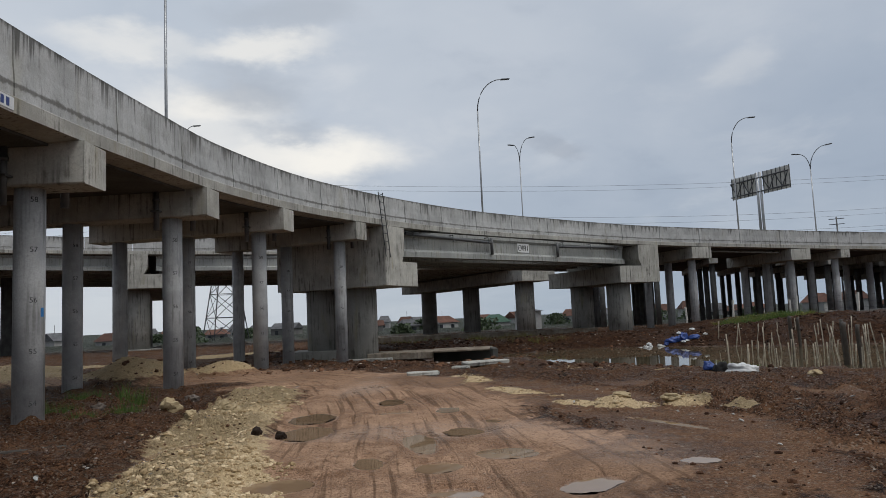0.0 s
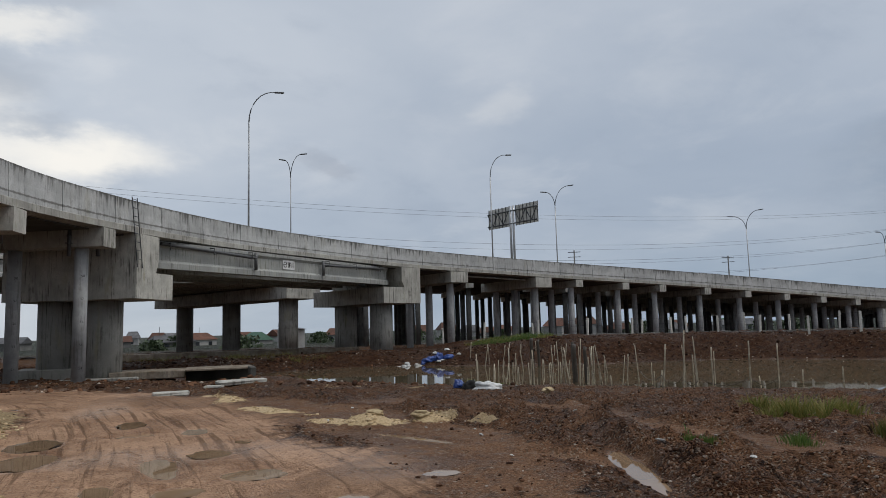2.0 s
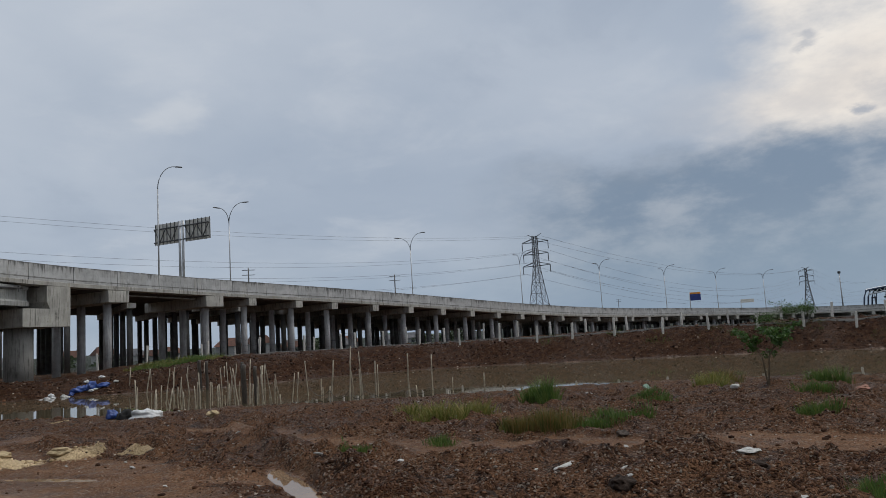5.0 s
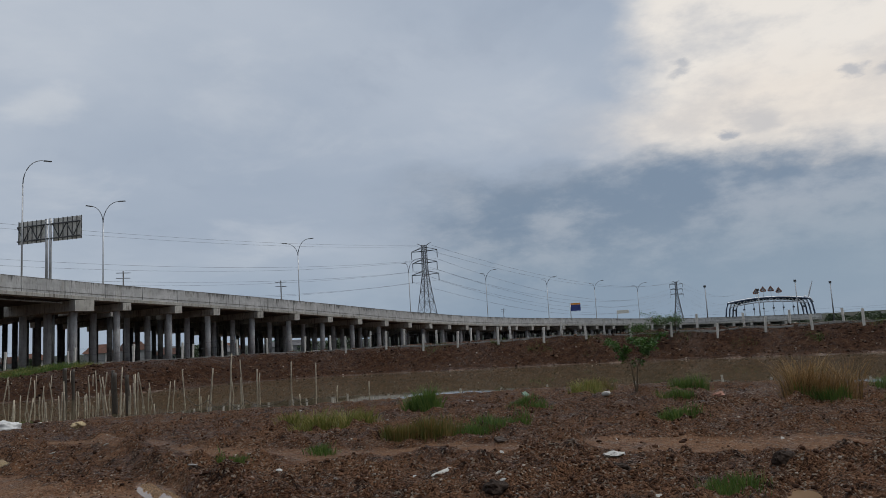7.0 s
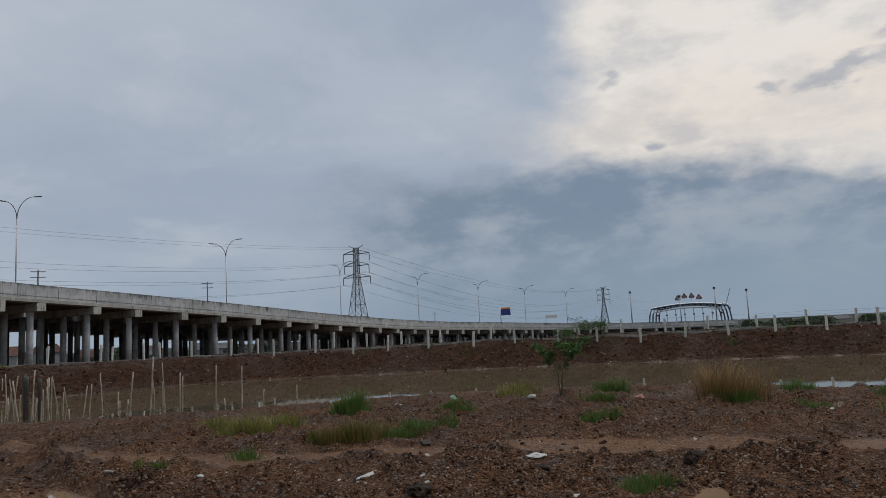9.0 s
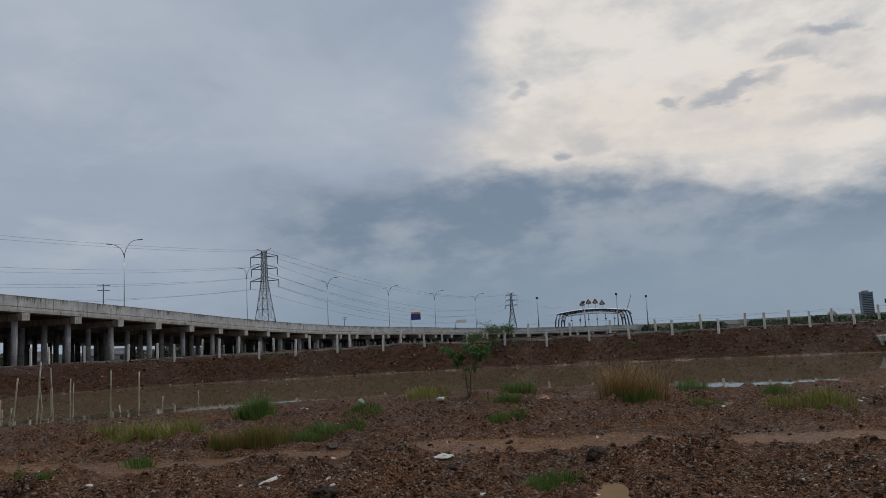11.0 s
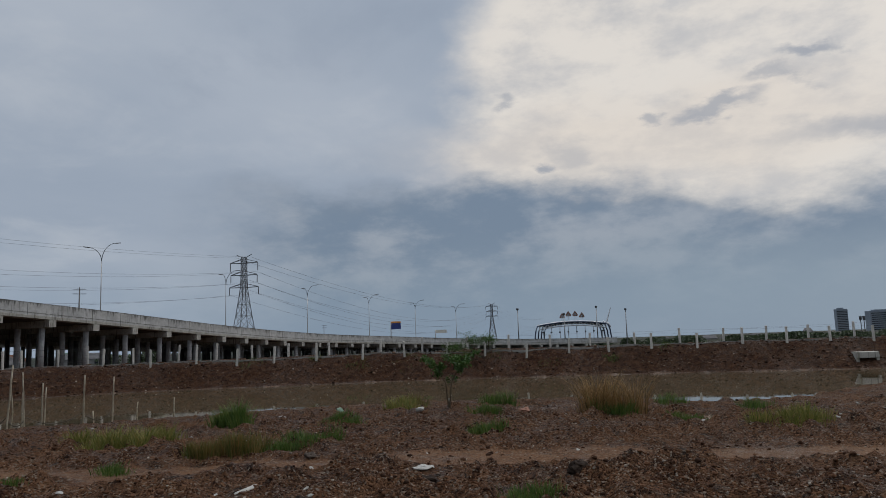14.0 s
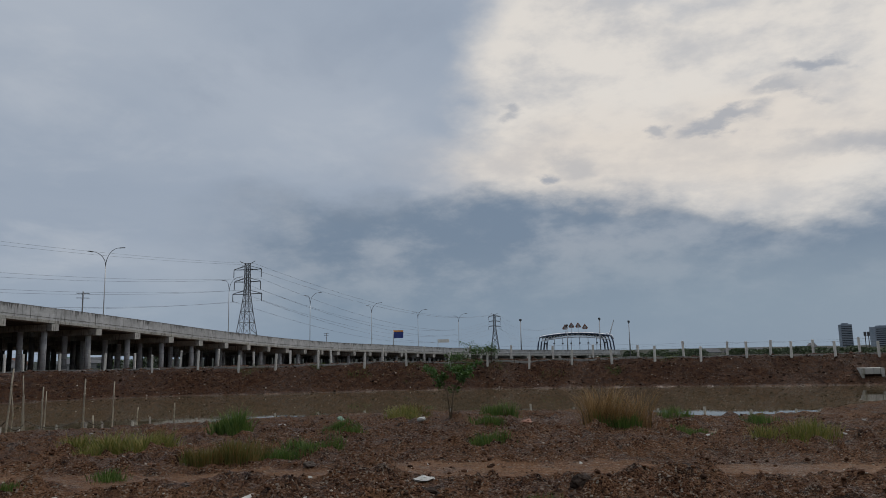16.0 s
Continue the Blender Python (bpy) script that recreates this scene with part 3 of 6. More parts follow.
def land(px, py):
    """Height of the ground, and the masks of what lies on it."""
    px, py = np.asarray(px, float), np.asarray(py, float)
    wet = inside(px, py, FAR_SHORE + NEAR_SHORE)
    wob = value_noise(px, py, 0.55, 5) * 0.55 + value_noise(px, py, 1.9, 6) * 0.2
    df, dn = shore_distance(px, py, FAR_SHORE) + wob * 0.6, shore_distance(px, py, NEAR_SHORE) + wob
    farside = (~wet) & (shore_distance(px, py, FAR_SHORE) < shore_distance(px, py, NEAR_SHORE))
    tdist = shore_distance(px, py, TRACK)
    track = 1 - step(tdist + value_noise(px, py, 0.5, 61) * 0.8, 1.0, 3.8)
    r = np.hypot(px, py)
    fade = 1 - step(r, 60, 200)
    rough = value_noise(px, py, 0.33, 1) * 0.045 + value_noise(px, py, 1.1, 2) * 0.042 + value_noise(px, py, 3.3, 3) * 0.034 + value_noise(px, py, 8.1, 4) * 0.016
    clods = np.maximum(value_noise(px, py, 2.3, 11), 0) ** 2 * 0.17 + np.maximum(value_noise(px, py, 5.9, 12), 0) ** 2 * 0.13
    path = path_mask(px, py) * (r < 40)
    calm = np.maximum(track, path)
    fine = value_noise(px, py, 12.7, 13) * 0.02 + np.maximum(value_noise(px, py, 9.3, 14), 0) ** 2 * 0.07
    fur = furrows(px, py) * step(px * 0.906 + py * 0.423, 7.5, 10.5) * fade
    z = -0.02 + 0.02 * track + (rough + (clods + fine * 0.8) * (1 - calm)) * (1 - 0.72 * calm)
    z = z + (np.maximum(fur, 0) ** 1.3 * 0.13 - np.maximum(-fur, 0) * 0.05) * (1 - calm) - 0.025 * path * (1 - track)
    z = z - 0.10 * (1 - step(px, -12, -4)) * step(py, 6, 14)
    # wheel ruts
    for off in (0.75, 1.55):
        z = z - 0.05 * np.exp(-((tdist - off) / 0.13) ** 2) * track * (0.6 + 0.4 * value_noise(px, py, 0.4, 9))
    for ridge, h in ((RIDGE_A, 0.04), (RIDGE_B, 0.19)):
        z = z + h * np.exp(-(shore_distance(px, py, ridge) / 0.36) ** 2) * (0.75 + 0.6 * value_noise(px, py, 1.7, 21) + 0.35 * value_noise(px, py, 5.2, 22))
    z = z - 0.07 * np.exp(-(shore_distance(px, py, DITCH) / 0.34) ** 2)
    gA, gB = shore_distance(px, py, SPILL_A), np.minimum(shore_distance(px, py, SPILL_B), shore_distance(px, py, SPILL_C) * 1.4)
    gravel = np.maximum(1 - step(gA, 0.35, 1.35), (1 - step(gB, 0.05, 0.75)) * (0.62 + 0.75 * value_noise(px, py, 1.4, 23)))
    z = z + 0.10 * (1 - step(gA, 0.2, 1.2)) + 0.05 * (1 - step(gB, 0.1, 0.8))
    # heaps of crushed stone and earth
    heap = np.zeros(px.shape)
    for hx, hy, hr, hh, pale in HEAPS:
        q = np.hypot(px - hx, py - hy) / hr
        b = np.maximum(0, 1 - q ** 1.6) * hh * (1 + 0.3 * value_noise(px, py, 1.6 / hr ** 0.5, 31))
        z, heap = z + b, np.maximum(heap, pale * np.clip(b / hh * 2.2, 0, 1))
    gravel = np.maximum(gravel, heap)
    pud = puddle_field(px, py) + value_noise(px, py, 2.6, 41) * 0.22
    wetness = 1 - step(pud, 0.9, 1.2)
    z = z + (-0.062 - z) * (1 - step(pud, 1.0, 2.3))
    z = z + (-0.12 - z) * (1 - step(pud, 0.82, 1.06))
    # shores
    fall = 1 - np.clip(dn / 13.0, 0, 1)
    near_rise = np.maximum(z * (1 - 0.5 * fall) - 0.68 * fall ** 1.35, -2) - 0.25 * (1 - step(dn, -0.3, 0.9))
    top = 0.86 + 0.15 * step(px, 37, 48) - 0.8 * (1 - step(px, 14, 23)) + rough * 0.5
    bank_z = WATER_Z - 0.05 + (top - WATER_Z) * step(df, 0.1, 4.2) ** 0.85 + clods * 0.8 + rough * 0.4
    behind = step(shore_distance(px, py, FENCE_LINE), 7, 13) * ~inside(px, py, FENCE_LINE + NEAR_SHORE)
    bank_z = bank_z + ((-0.1 + rough * 0.6) - bank_z) * behind * step(px, 8, 20) + ((-0.15 + rough) - bank_z) * behind * (1 - step(px, 8, 20))
    z = np.where(wet, WATER_Z - 0.05 - 0.5 * step(np.minimum(df, dn), 0.2, 3), np.where(farside, np.where(df < 25, bank_z, -0.1 + rough * fade), np.where(dn < 13, near_rise, z)))
    bank = np.where(farside, (1 - step(df, 8, 14)), 0.0)
    z = np.where(r > 220, z * 0 - 0.2 + value_noise(px, py, 0.01, 7) * 0.15, z) - 1.5 * step(r, 78, 150)
    sheen = np.clip(value_noise(px, py, 0.45, 51) * 1.7 - 0.5, 0, 1) * (0.12 + 0.63 * track)
    ooze = np.clip(np.maximum(wetness, sheen * (1 - gravel)), 0, 1) * fade
    ooze = np.maximum(ooze, (1 - step(np.where(wet, 0, np.minimum(df, dn)), 0.0, 0.5)) * 0.8 * (r < 90))
    return z, track * fade, gravel, bank, ooze


def from_track(px, py):
    return shore_distance(px, py, TRACK) + value_noise(px, py, 0.7, 71) * 0.08


# east, north, radius, height, pale (1) or dark (0)
HEAPS = [(-11.5, 26.5, 2.4, 0.75, 1), (-8.6, 27.5, 1.4, 0.5, 1), (-17, 28, 3.0, 0.8, 1), (-22, 40, 3.5, 0.9, 1), (2.2, 27.5, 2.2, 0.45, 0), (3.9, 12.7, 0.45, 0.16, 1), (2.75, 13.0, 0.5, 0.14, 1), (4.6, 12.2, 0.35, 0.10, 1),
         (5.2, 13.6, 1.0, 0.2, 0), (9.3, 4.4, 0.9, 0.10, 0), (6.9, 3.9, 0.9, 0.10, 0), (8.4, 1.4, 1.3, 0.10, 0), (6.6, -1.2, 1.6, 0.12, 0), (-14, 47, 4, 0.8, 1), (0.5, 48, 4.5, 0.7, 0)]


def ground_height(x, y):
    return float(land(np.array([x]), np.array([y]))[0][0])


def build_ground():
    r, rad = 0.8, [0.05]
    while r < 4200:
        rad.append(r)
        r += max(0.04, r * 0.0098) if r < 75 else r * 0.09
    ang = list(np.arange(-46, 116, 0.27)) + list(np.arange(116, 314, 4.0))
    ra, an = np.array(rad), np.radians(np.array(ang))
    R, A = np.meshgrid(ra, an, indexing="ij")
    X, Y = R * np.sin(A), R * np.cos(A)
    Z, track, gravel, bank, ooze = land(X, Y)
    nr, na = X.shape
    idx = np.arange(nr * na).reshape(nr, na)
    nxt = np.roll(idx, -1, axis=1)
    quads = np.stack([idx[:-1], idx[1:], nxt[1:], nxt[:-1]], -1).reshape(-1, 4)[:, ::-1]
    me = bpy.data.meshes.new("ground")
    me.from_pydata(np.stack([X, Y, Z], -1).reshape(-1, 3).tolist(), [], quads.tolist())
    for name, v in (("track", track), ("gravel", gravel), ("bank", bank), ("ooze", ooze), ("across", from_track(X, Y)), ("path", path_mask(X, Y) * (R < 40)), ("field", step(R, 105, 190))):
        me.attributes.new(name, "FLOAT", "POINT").data.foreach_set("value", v.ravel().astype(np.float32))
    me.polygons.foreach_set("use_smooth", [True] * len(me.polygons))
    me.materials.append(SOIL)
    return tagged(new("ground", me), "wet brown churned mud with tyre ruts and gravel", "ground", kind="structure")


ground = build_ground()


def sheet(name, outline, z, mat):
    bm = bmesh.new()
    bm.faces.new([bm.verts.new((x, y, z)) for x, y in outline])
    bmesh.ops.recalc_face_normals(bm, faces=bm.faces)
    if bm.faces[:][0].normal.z < 0:
        bmesh.ops.reverse_faces(bm, faces=bm.faces)
    bmesh.ops.triangulate(bm, faces=bm.faces)
    return part(name, bm, mat)


far_out = [(x + 1.2, y + 1.2) for x, y in FAR_SHORE]
near_out = [(x - 1.0, y - 1.0) for x, y in NEAR_SHORE]
tagged(sheet("water", far_out + near_out, WATER_Z, WATER), "still murky brown pond reflecting the grey sky", "pond", kind="structure")
for i, (x, y, a, b, turn) in enumerate(PUDDLES):
    c, s = math.cos(radians(turn)), math.sin(radians(turn))
    rim = [(a * math.cos(k / 40 * math.tau), b * math.sin(k / 40 * math.tau), 1.12 + 0.34 * noise.noise(Vector((math.cos(k / 40 * math.tau) * 1.9, math.sin(k / 40 * math.tau) * 1.9, i * 3.1))) + 0.16 * noise.noise(Vector((math.cos(k / 40 * math.tau) * 4.5, math.sin(k / 40 * math.tau) * 4.5, i * 5.7)))) for k in range(40)]
    ring = [(x + q * (u * c - v * s), y + q * (u * s + v * c)) for u, v, q in rim]
    tagged(sheet("puddle", ring, -0.058 - 0.003 * (i % 3), PUDDLE), "shallow puddle of brown rainwater in the mud", "puddle", "puddles on the track")

# ---------- elevated road ----------
RAMP = Line([(-7.0, -40, 6.3), (-7.1, -10, 6.5), (-7.15, 3, 6.7), (-7.2, 12, 6.9), (-7.3, 18, 7.25), (-7.15, 23, 7.52), (-6.0, 30, 7.88), (-4.1, 35, 8.05), (-1.6, 40, 8.2), (2.4, 46.3, 8.4), (8.0, 52.2, 8.5), (15.0, 57, 8.35),
             (21, 59.7, 8.2), (33, 62.8, 7.75), (45, 64.4, 7.2), (57, 65.2, 6.5), (67, 65.9, 5.87), (78, 66.9, 5.2), (98, 69.3, 4.35), (116, 70.3, 3.8), (135, 69.2, 3.38), (155, 64.6, 2.7), (175, 57.3, 2.1), (192, 47.5, 1.75), (212, 36, 1.5)])
MAIN = Line([(-150, 14, 13.5), (-80, 45, 11.8), (-35, 63.8, 10.5), (-19, 70, 10.25), (4, 77.5, 9.9), (14, 78.3, 9.4), (25, 77.0, 8.7), (35, 75.0, 8.0), (45, 73.9, 7.4), (57, 74.2, 6.6), (67, 74.9, 5.95), (78, 75.9, 5.28), (98, 78.3, 4.4), (116, 79.3, 3.83), (135, 78.6, 3.4), (158, 73.5, 2.7), (179, 65.3, 2.1), (197, 55, 1.75), (217, 43, 1.5)])
RAMP_W, MAIN_W = 8.7, 27.0
# parapet and slab profiles: (inward, up), up measured from the parapet's top
PARAPET = [(0.0, -1.25), (0.0, -1.0), (0.03, -0.6), (0.03, -0.02), (0.06, 0.0), (0.24, 0.0), (0.27, -0.03), (0.33, -1.0), (0.42, -1.25)]


def slab(width):
    return [(-0.05, -1.55), (-0.05, -1.275), (-0.02, -1.252), (width, -1.252), (width, -1.60), (0.5, -1.60)]


def deck(name, line, s0, s1, width, label):
    d = thing(name, Matrix.Identity(4), label, "road deck", kind="structure")
    part("deck_slab", sweep(bmesh.new(), slab(width), line.stations(s0, s1, 2.0)), CAPCON, d)
    # thin sheet under the slab that carries the painted deck shade
    part("soffit", sweep(bmesh.new(), [(0.55, -1.66), (0.55, -1.604), (width - 0.1, -1.604), (width - 0.1, -1.66)], line.stations(s0, s1, 2.0)), SHADECON, d)
    s = s0
    while s < s1 - 0.5:
        e = min(s + 4.0, s1)
        st = line.stations(s + 0.025, e - 0.025, 1.3)
        panel = part("parapet_panel", sweep(bmesh.new(), PARAPET, st), CONCRETE, d)
        panel.data.attributes.new("below_top", "FLOAT", "POINT").data.foreach_set("value", [w for _ in st for u, w in PARAPET])
        s = e
    return d


ramp = deck("ramp_deck", RAMP, 0, RAMP.length, RAMP_W, "curved concrete ramp deck with stained solid parapet")
main = deck("main_deck", MAIN, 0, MAIN.length, MAIN_W, "concrete main road deck with grey parapet")
for line, d, width in ((RAMP, ramp, RAMP_W), (MAIN, main, MAIN_W)):
    far_side = [(p + n * width, -n) for p, n in line.stations(0, line.length if line is MAIN else 108, 2.0)]
    part("back_parapet", sweep(bmesh.new(), PARAPET, far_side), CONCRETE, d)


def pile_bent(line, s, offsets, beyond, cap_h=0.85, cap_w=0.95, radius=0.29, drop=1.6, first_cap=-0.15, mat=None):
    """A capping beam on a row of round piles, square to the deck edge."""
    p, n = line.at(s), line.inward(s)
    t = Vector((-n.y, n.x, 0))
    top = p.z - drop
    d = thing("pile_bent", Matrix.Identity(4), "row of round concrete piles under a capping beam", "bridge pier", "pile bents under the deck")
    bm = bmesh.new()
    a, b = p + n * first_cap, p + n * beyond
    a.z = b.z = top
    w = cap_w / 2
    prism(bm, [(-w, -cap_h + 0.03), (-w + 0.03, -cap_h), (w - 0.03, -cap_h), (w, -cap_h + 0.03), (w, 0), (-w, 0)], a, b, t)
    part("capping_beam", bm, CAPCON, d)
    for i, off in enumerate(offsets):
        q = p + n * off
        g = ground_height(q.x, q.y) - 0.3
        bm = bmesh.new()
        tube(bm, [(q.x, q.y, g), (q.x, q.y, top - cap_h + 0.02)], radius, 20 if q.length < 60 else 10)
        part("column", bm, mat or PILE, d)
    return d


RAMP_BENTS = [6, 13, 20, 27, 34, 41, 47.8, 54.6, 62.0, 68.6, 75.3]
for s in RAMP_BENTS:
    pile_bent(RAMP, s, (1.15, 4.3, 7.4), 8.5)
FAR_BENTS = [112.0, 121.8, 126.2, 132.0, 136.8, 142.8] + [148.4 + 5.75 * i for i in range(27)]
for i, s in enumerate(FAR_BENTS):
    wide = i < 2
    pile_bent(RAMP, s, (1.3, 4.6, 7.9), 9.2, cap_h=0.95 if wide else 0.7, cap_w=1.9 if wide else 0.85, radius=0.33 if wide else 0.30)


def portal(line, s0, s1, ledge, length, bottom, cols, radius, label, way=None, reach=1.35, mid=0.6):
    """A stepped cross-head on two thick round columns. ledge: +1 when the girders sit on its far side, -1 on its near side."""
    s = (s0 + s1) / 2
    p, n = line.at(s), way or line.inward(s)
    t = Vector((n.y, -n.x, 0))
    d = thing("portal_pier", Matrix.Identity(4), label, "bridge pier", "portal piers")
    w = (s1 - s0) / 2
    top, low = p.z - 1.6, bottom
    stem = (top - low)
    a, b = p - n * 0.12, p + n * length
    a.z = b.z = 0
    prof = [(-w * ledge, low), (w * ledge + reach * ledge, low), (w * ledge + reach * ledge, low + 1.3), (w * 0.75 * ledge, low + 1.3), (w * ledge, low + stem * 0.62), (w * ledge, top + 0.02), (-w * ledge, top + 0.02)]
    part("cross_head", prism(bmesh.new(), prof, a, b, t), CAPCON, d)
    mid = mid * ledge
    for off in cols:
        q = p + n * off + t * mid
        g = ground_height(q.x, q.y)
        part("column", tube(bmesh.new(), [(q.x, q.y, g - 0.4), (q.x, q.y, low + 0.05)], radius, 36), COLUMN, d)
        if ledge > 0:
            bm = box(bmesh.new(), q.x - 1.7, q.x + 1.7, q.y - 1.5, q.y + 1.5, g - 0.4, g + 0.12, 0.03)
            part("footing", bm, COLUMN, d)
    return d


portal(RAMP, 77.6, 79.6, 1, 6.9, 3.45, (2.5, 5.1), 0.86, "stepped concrete cross-head on two round columns by the track")
portal(RAMP, 105.5, 107.6, -1, 9.3, 3.8, (1.9, 6.6), 0.95, "stepped concrete cross-head on two round columns by the pond", reach=2.0, mid=1.6)

# girders of the ramp's long span
GIRDER_PROFILE = [(-0.30, -3.05), (0.30, -3.05), (0.30, -2.75), (0.12, -2.60), (0.12, -1.95), (0.25, -1.80), (0.25, -1.61), (-0.25, -1.61), (-0.25, -1.80), (-0.12, -1.95), (-0.12, -2.60), (-0.30, -2.75)]
span = thing("ramp_span", Matrix.Identity(4), "grey concrete girders of the ramp's long span", "bridge girder", kind="")
pa, pb = RAMP.at(79.7), RAMP.at(104.9)
chord = (pb - pa)
chord.z = 0
cn = Vector((-chord.y, chord.x, 0)).normalized()
for off in (1.0, 3.2, 5.4, 7.6):
    part("girder", prism(bmesh.new(), GIRDER_PROFILE, pa + cn * off, pb + cn * off, cn), GIRDER, span)

# main road's long spans at the west, and its pile bents further on
def main_s(x):
    return float(np.interp(x, MAIN.p[:, 0], MAIN.s))


for x0, x1 in ((-64, -30.2), (-27.0, 8.4)):
    g = thing("main_span", Matrix.Identity(4), "grey concrete girders of the main road's long span", "bridge girder", "main road spans")
    a, b = MAIN.at(main_s(x0)), MAIN.at(main_s(x1))
    e = b - a
    e.z = 0
    gn = Vector((-e.y, e.x, 0)).normalized()
    for off in (0.9, 4.2, 7.5, 10.8, 14.1, 17.4, 20.7, 24.0, 26.4):
        part("girder", prism(bmesh.new(), GIRDER_PROFILE, a + gn * off, b + gn * off, gn), GIRDER, g)
for x0, lowest, ledge, way in ((-29.0, 5.65, 1, None), (10.6, 5.25, -1, Vector((-0.48, 0.877, 0))), (-65.5, 7.4, 1, None)):
    s = main_s(x0)
    portal(MAIN, s - 1.5, s + 1.5, ledge, 30.0, lowest, (2.8, 14.5, 26.0), 1.05, "stepped concrete cross-head on round columns under the main road", way)
s = main_s(17)
while s < main_s(190):
    # these rows take the pile concrete with shade painted in
    pile_bent(MAIN, s, (1.3, 6.4, 11.5, 16.6, 21.7, 26.0), 26.8, cap_h=0.7, cap_w=0.85, radius=0.30, mat=SHADEPILE)
    s += 5.8
pile_bent(MAIN, main_s(-40.0), (2.0, 14.0, 25.0), 26.8, cap_h=1.2, cap_w=1.6, radius=0.75, mat=SHADEPILE)
for x0 in (-90, -110):
    pile_bent(MAIN, main_s(x0), (1.3, 8, 16, 24), 27.0)

# ---------- drain pipes, ladder and plate on the ramp ----------
for s in RAMP_BENTS[5:]:
    p, n = RAMP.at(s), RAMP.inward(s)
    t = Vector((n.y, -n.x, 0))
    for off, side, down in ((1.35, -0.62, 2.85), (0.75, 0.58, 2.75)):
        q = p + n * off + t * side
        d = thing("drain_pipe", Matrix.Identity(4), "dark plastic drain pipe hanging below the deck edge", "drain pipe", "drain pipes of the ramp")
        part("pipe", tube(bmesh.new(), [(q.x, q.y, p.z - 1.55), (q.x, q.y, p.z - down)], 0.085, 12), PIPE, d)
        part("collar", tube(bmesh.new(), [(q.x, q.y, p.z - 1.98), (q.x, q.y, p.z - 1.90)], 0.11, 12), PIPE, d)
        part("bracket", box(bmesh.new(), q.x - 0.13, q.x + 0.13, q.y - 0.13, q.y + 0.13, p.z - 2.3, p.z - 2.26), PIPE, d)


d = thing("service_pipe", Matrix.Identity(4), "long pale service pipe hung below the deck edge", "pipe")
part("pipe", tube(bmesh.new(), [RAMP.at(k) + RAMP.inward(k) * 0.9 + Vector((0, 0, -1.86)) for k in np.arange(113.2, 121.2, 0.8)], 0.07, 10), COLUMN, d)
for k in (113.6, 117.0, 120.6):
    q = RAMP.at(k) + RAMP.inward(k) * 0.9
    part("hanger", tube(bmesh.new(), [q + Vector((0, 0, -1.62)), q + Vector((0, 0, -1.95))], 0.03, 6), PIPE, d)


def on_span(f, out, up):
    q = pa.lerp(pb, f) + cn * (1.0 - 0.12 - out)
    q.z = pa.lerp(pb, f).z + up
    return q


for f0, f1, drop, dirn in ((0.03, 0.33, 0.42, 1), (0.62, 0.95, 0.42, -1)):
    d = thing("girder_drain", Matrix.Identity(4), "dark sloping drain pipe along the girder", "drain pipe", "drain pipes of the span")
    u0, u1 = (-1.78, -2.02) if dirn > 0 else (-2.02, -1.80)
    fs = [f0 + (f1 - f0) * k / 6 for k in range(7)]
    part("pipe", tube(bmesh.new(), [on_span(f, 0.30, u0 + (u1 - u0) * k / 6) for k, f in enumerate(fs)], 0.09, 10), PIPE, d)
    fe = f1 if dirn > 0 else f0
    part("downpipe", tube(bmesh.new(), [on_span(fe, 0.30, -1.72), on_span(fe, 0.30, -2.75)], 0.10, 10), PIPE, d)
    for f in (f0 + 0.02, (f0 + f1) / 2, f1 - 0.02):
        part("bracket", tube(bmesh.new(), [on_span(f, -0.1, -1.72), on_span(f, 0.45, -1.72), on_span(f, 0.45, -2.1)], 0.03, 6), PIPE, d)
plate = thing("number_plate_board", Matrix.Identity(4), "small white board with dark lettering on the girder", "sign board")
ax = (pb - pa).normalized()
pc = on_span(0.475, 0.02, -2.2)
bm = bmesh.new()
box(bm, -0.62, 0.62, -0.02, 0.02, -0.30, 0.30, 0.01)
rot = Matrix.Translation(pc) @ Matrix((( ax.x, cn.x, 0, 0), (ax.y, cn.y, 0, 0), (0, 0, 1, 0), (0, 0, 0, 1)))
plate.matrix_world = rot
part("board", bm, WHITE, plate)
ring = bmesh.new()
tube(ring, [(-0.38 + 0.17 * math.cos(k / 16 * math.tau), -0.03, 0.17 * math.sin(k / 16 * math.tau)) for k in range(17)], 0.02, 6)
part("round_mark", ring, PAINTBLACK, plate)
for x0, x1, z0, z1 in ((-0.48, -0.28, -0.02, 0.02), (-0.10, -0.04, -0.17, 0.17), (0.02, 0.08, -0.17, 0.17), (0.08, 0.16, 0.10, 0.17), (0.08, 0.14, -0.04, 0.03), (0.20, 0.26, -0.17, 0.17), (0.40, 0.48, -0.17, 0.17)):
    part("letter_bar", box(bmesh.new(), x0, x1, -0.034, -0.026, z0, z1), PAINTBLACK, plate)

lad = thing("access_ladder", Matrix.Identity(4), "thin dark steel ladder hung on the parapet", "ladder")
p, n = RAMP.at(77.3), RAMP.inward(77.3)
t = Vector((n.y, -n.x, 0))
for k in (-0.22, 0.22):
    q = p - n * 0.14 + t * k
    part("rail", tube(bmesh.new(), [q + Vector((0, 0, 0.1)), q - n * 0.05 + t * 0.5 + Vector((0, 0, -3.2))], 0.025, 6), DARKSTEEL, lad)
for i in range(8):
    u = i / 8
    q = p - n * (0.14 + 0.05 * u) + t * 0.5 * u + Vector((0, 0, 0.0 - 3.2 * u))
    part("rung", tube(bmesh.new(), [q - t * 0.22, q + t * 0.22], 0.018, 6), DARKSTEEL, lad)

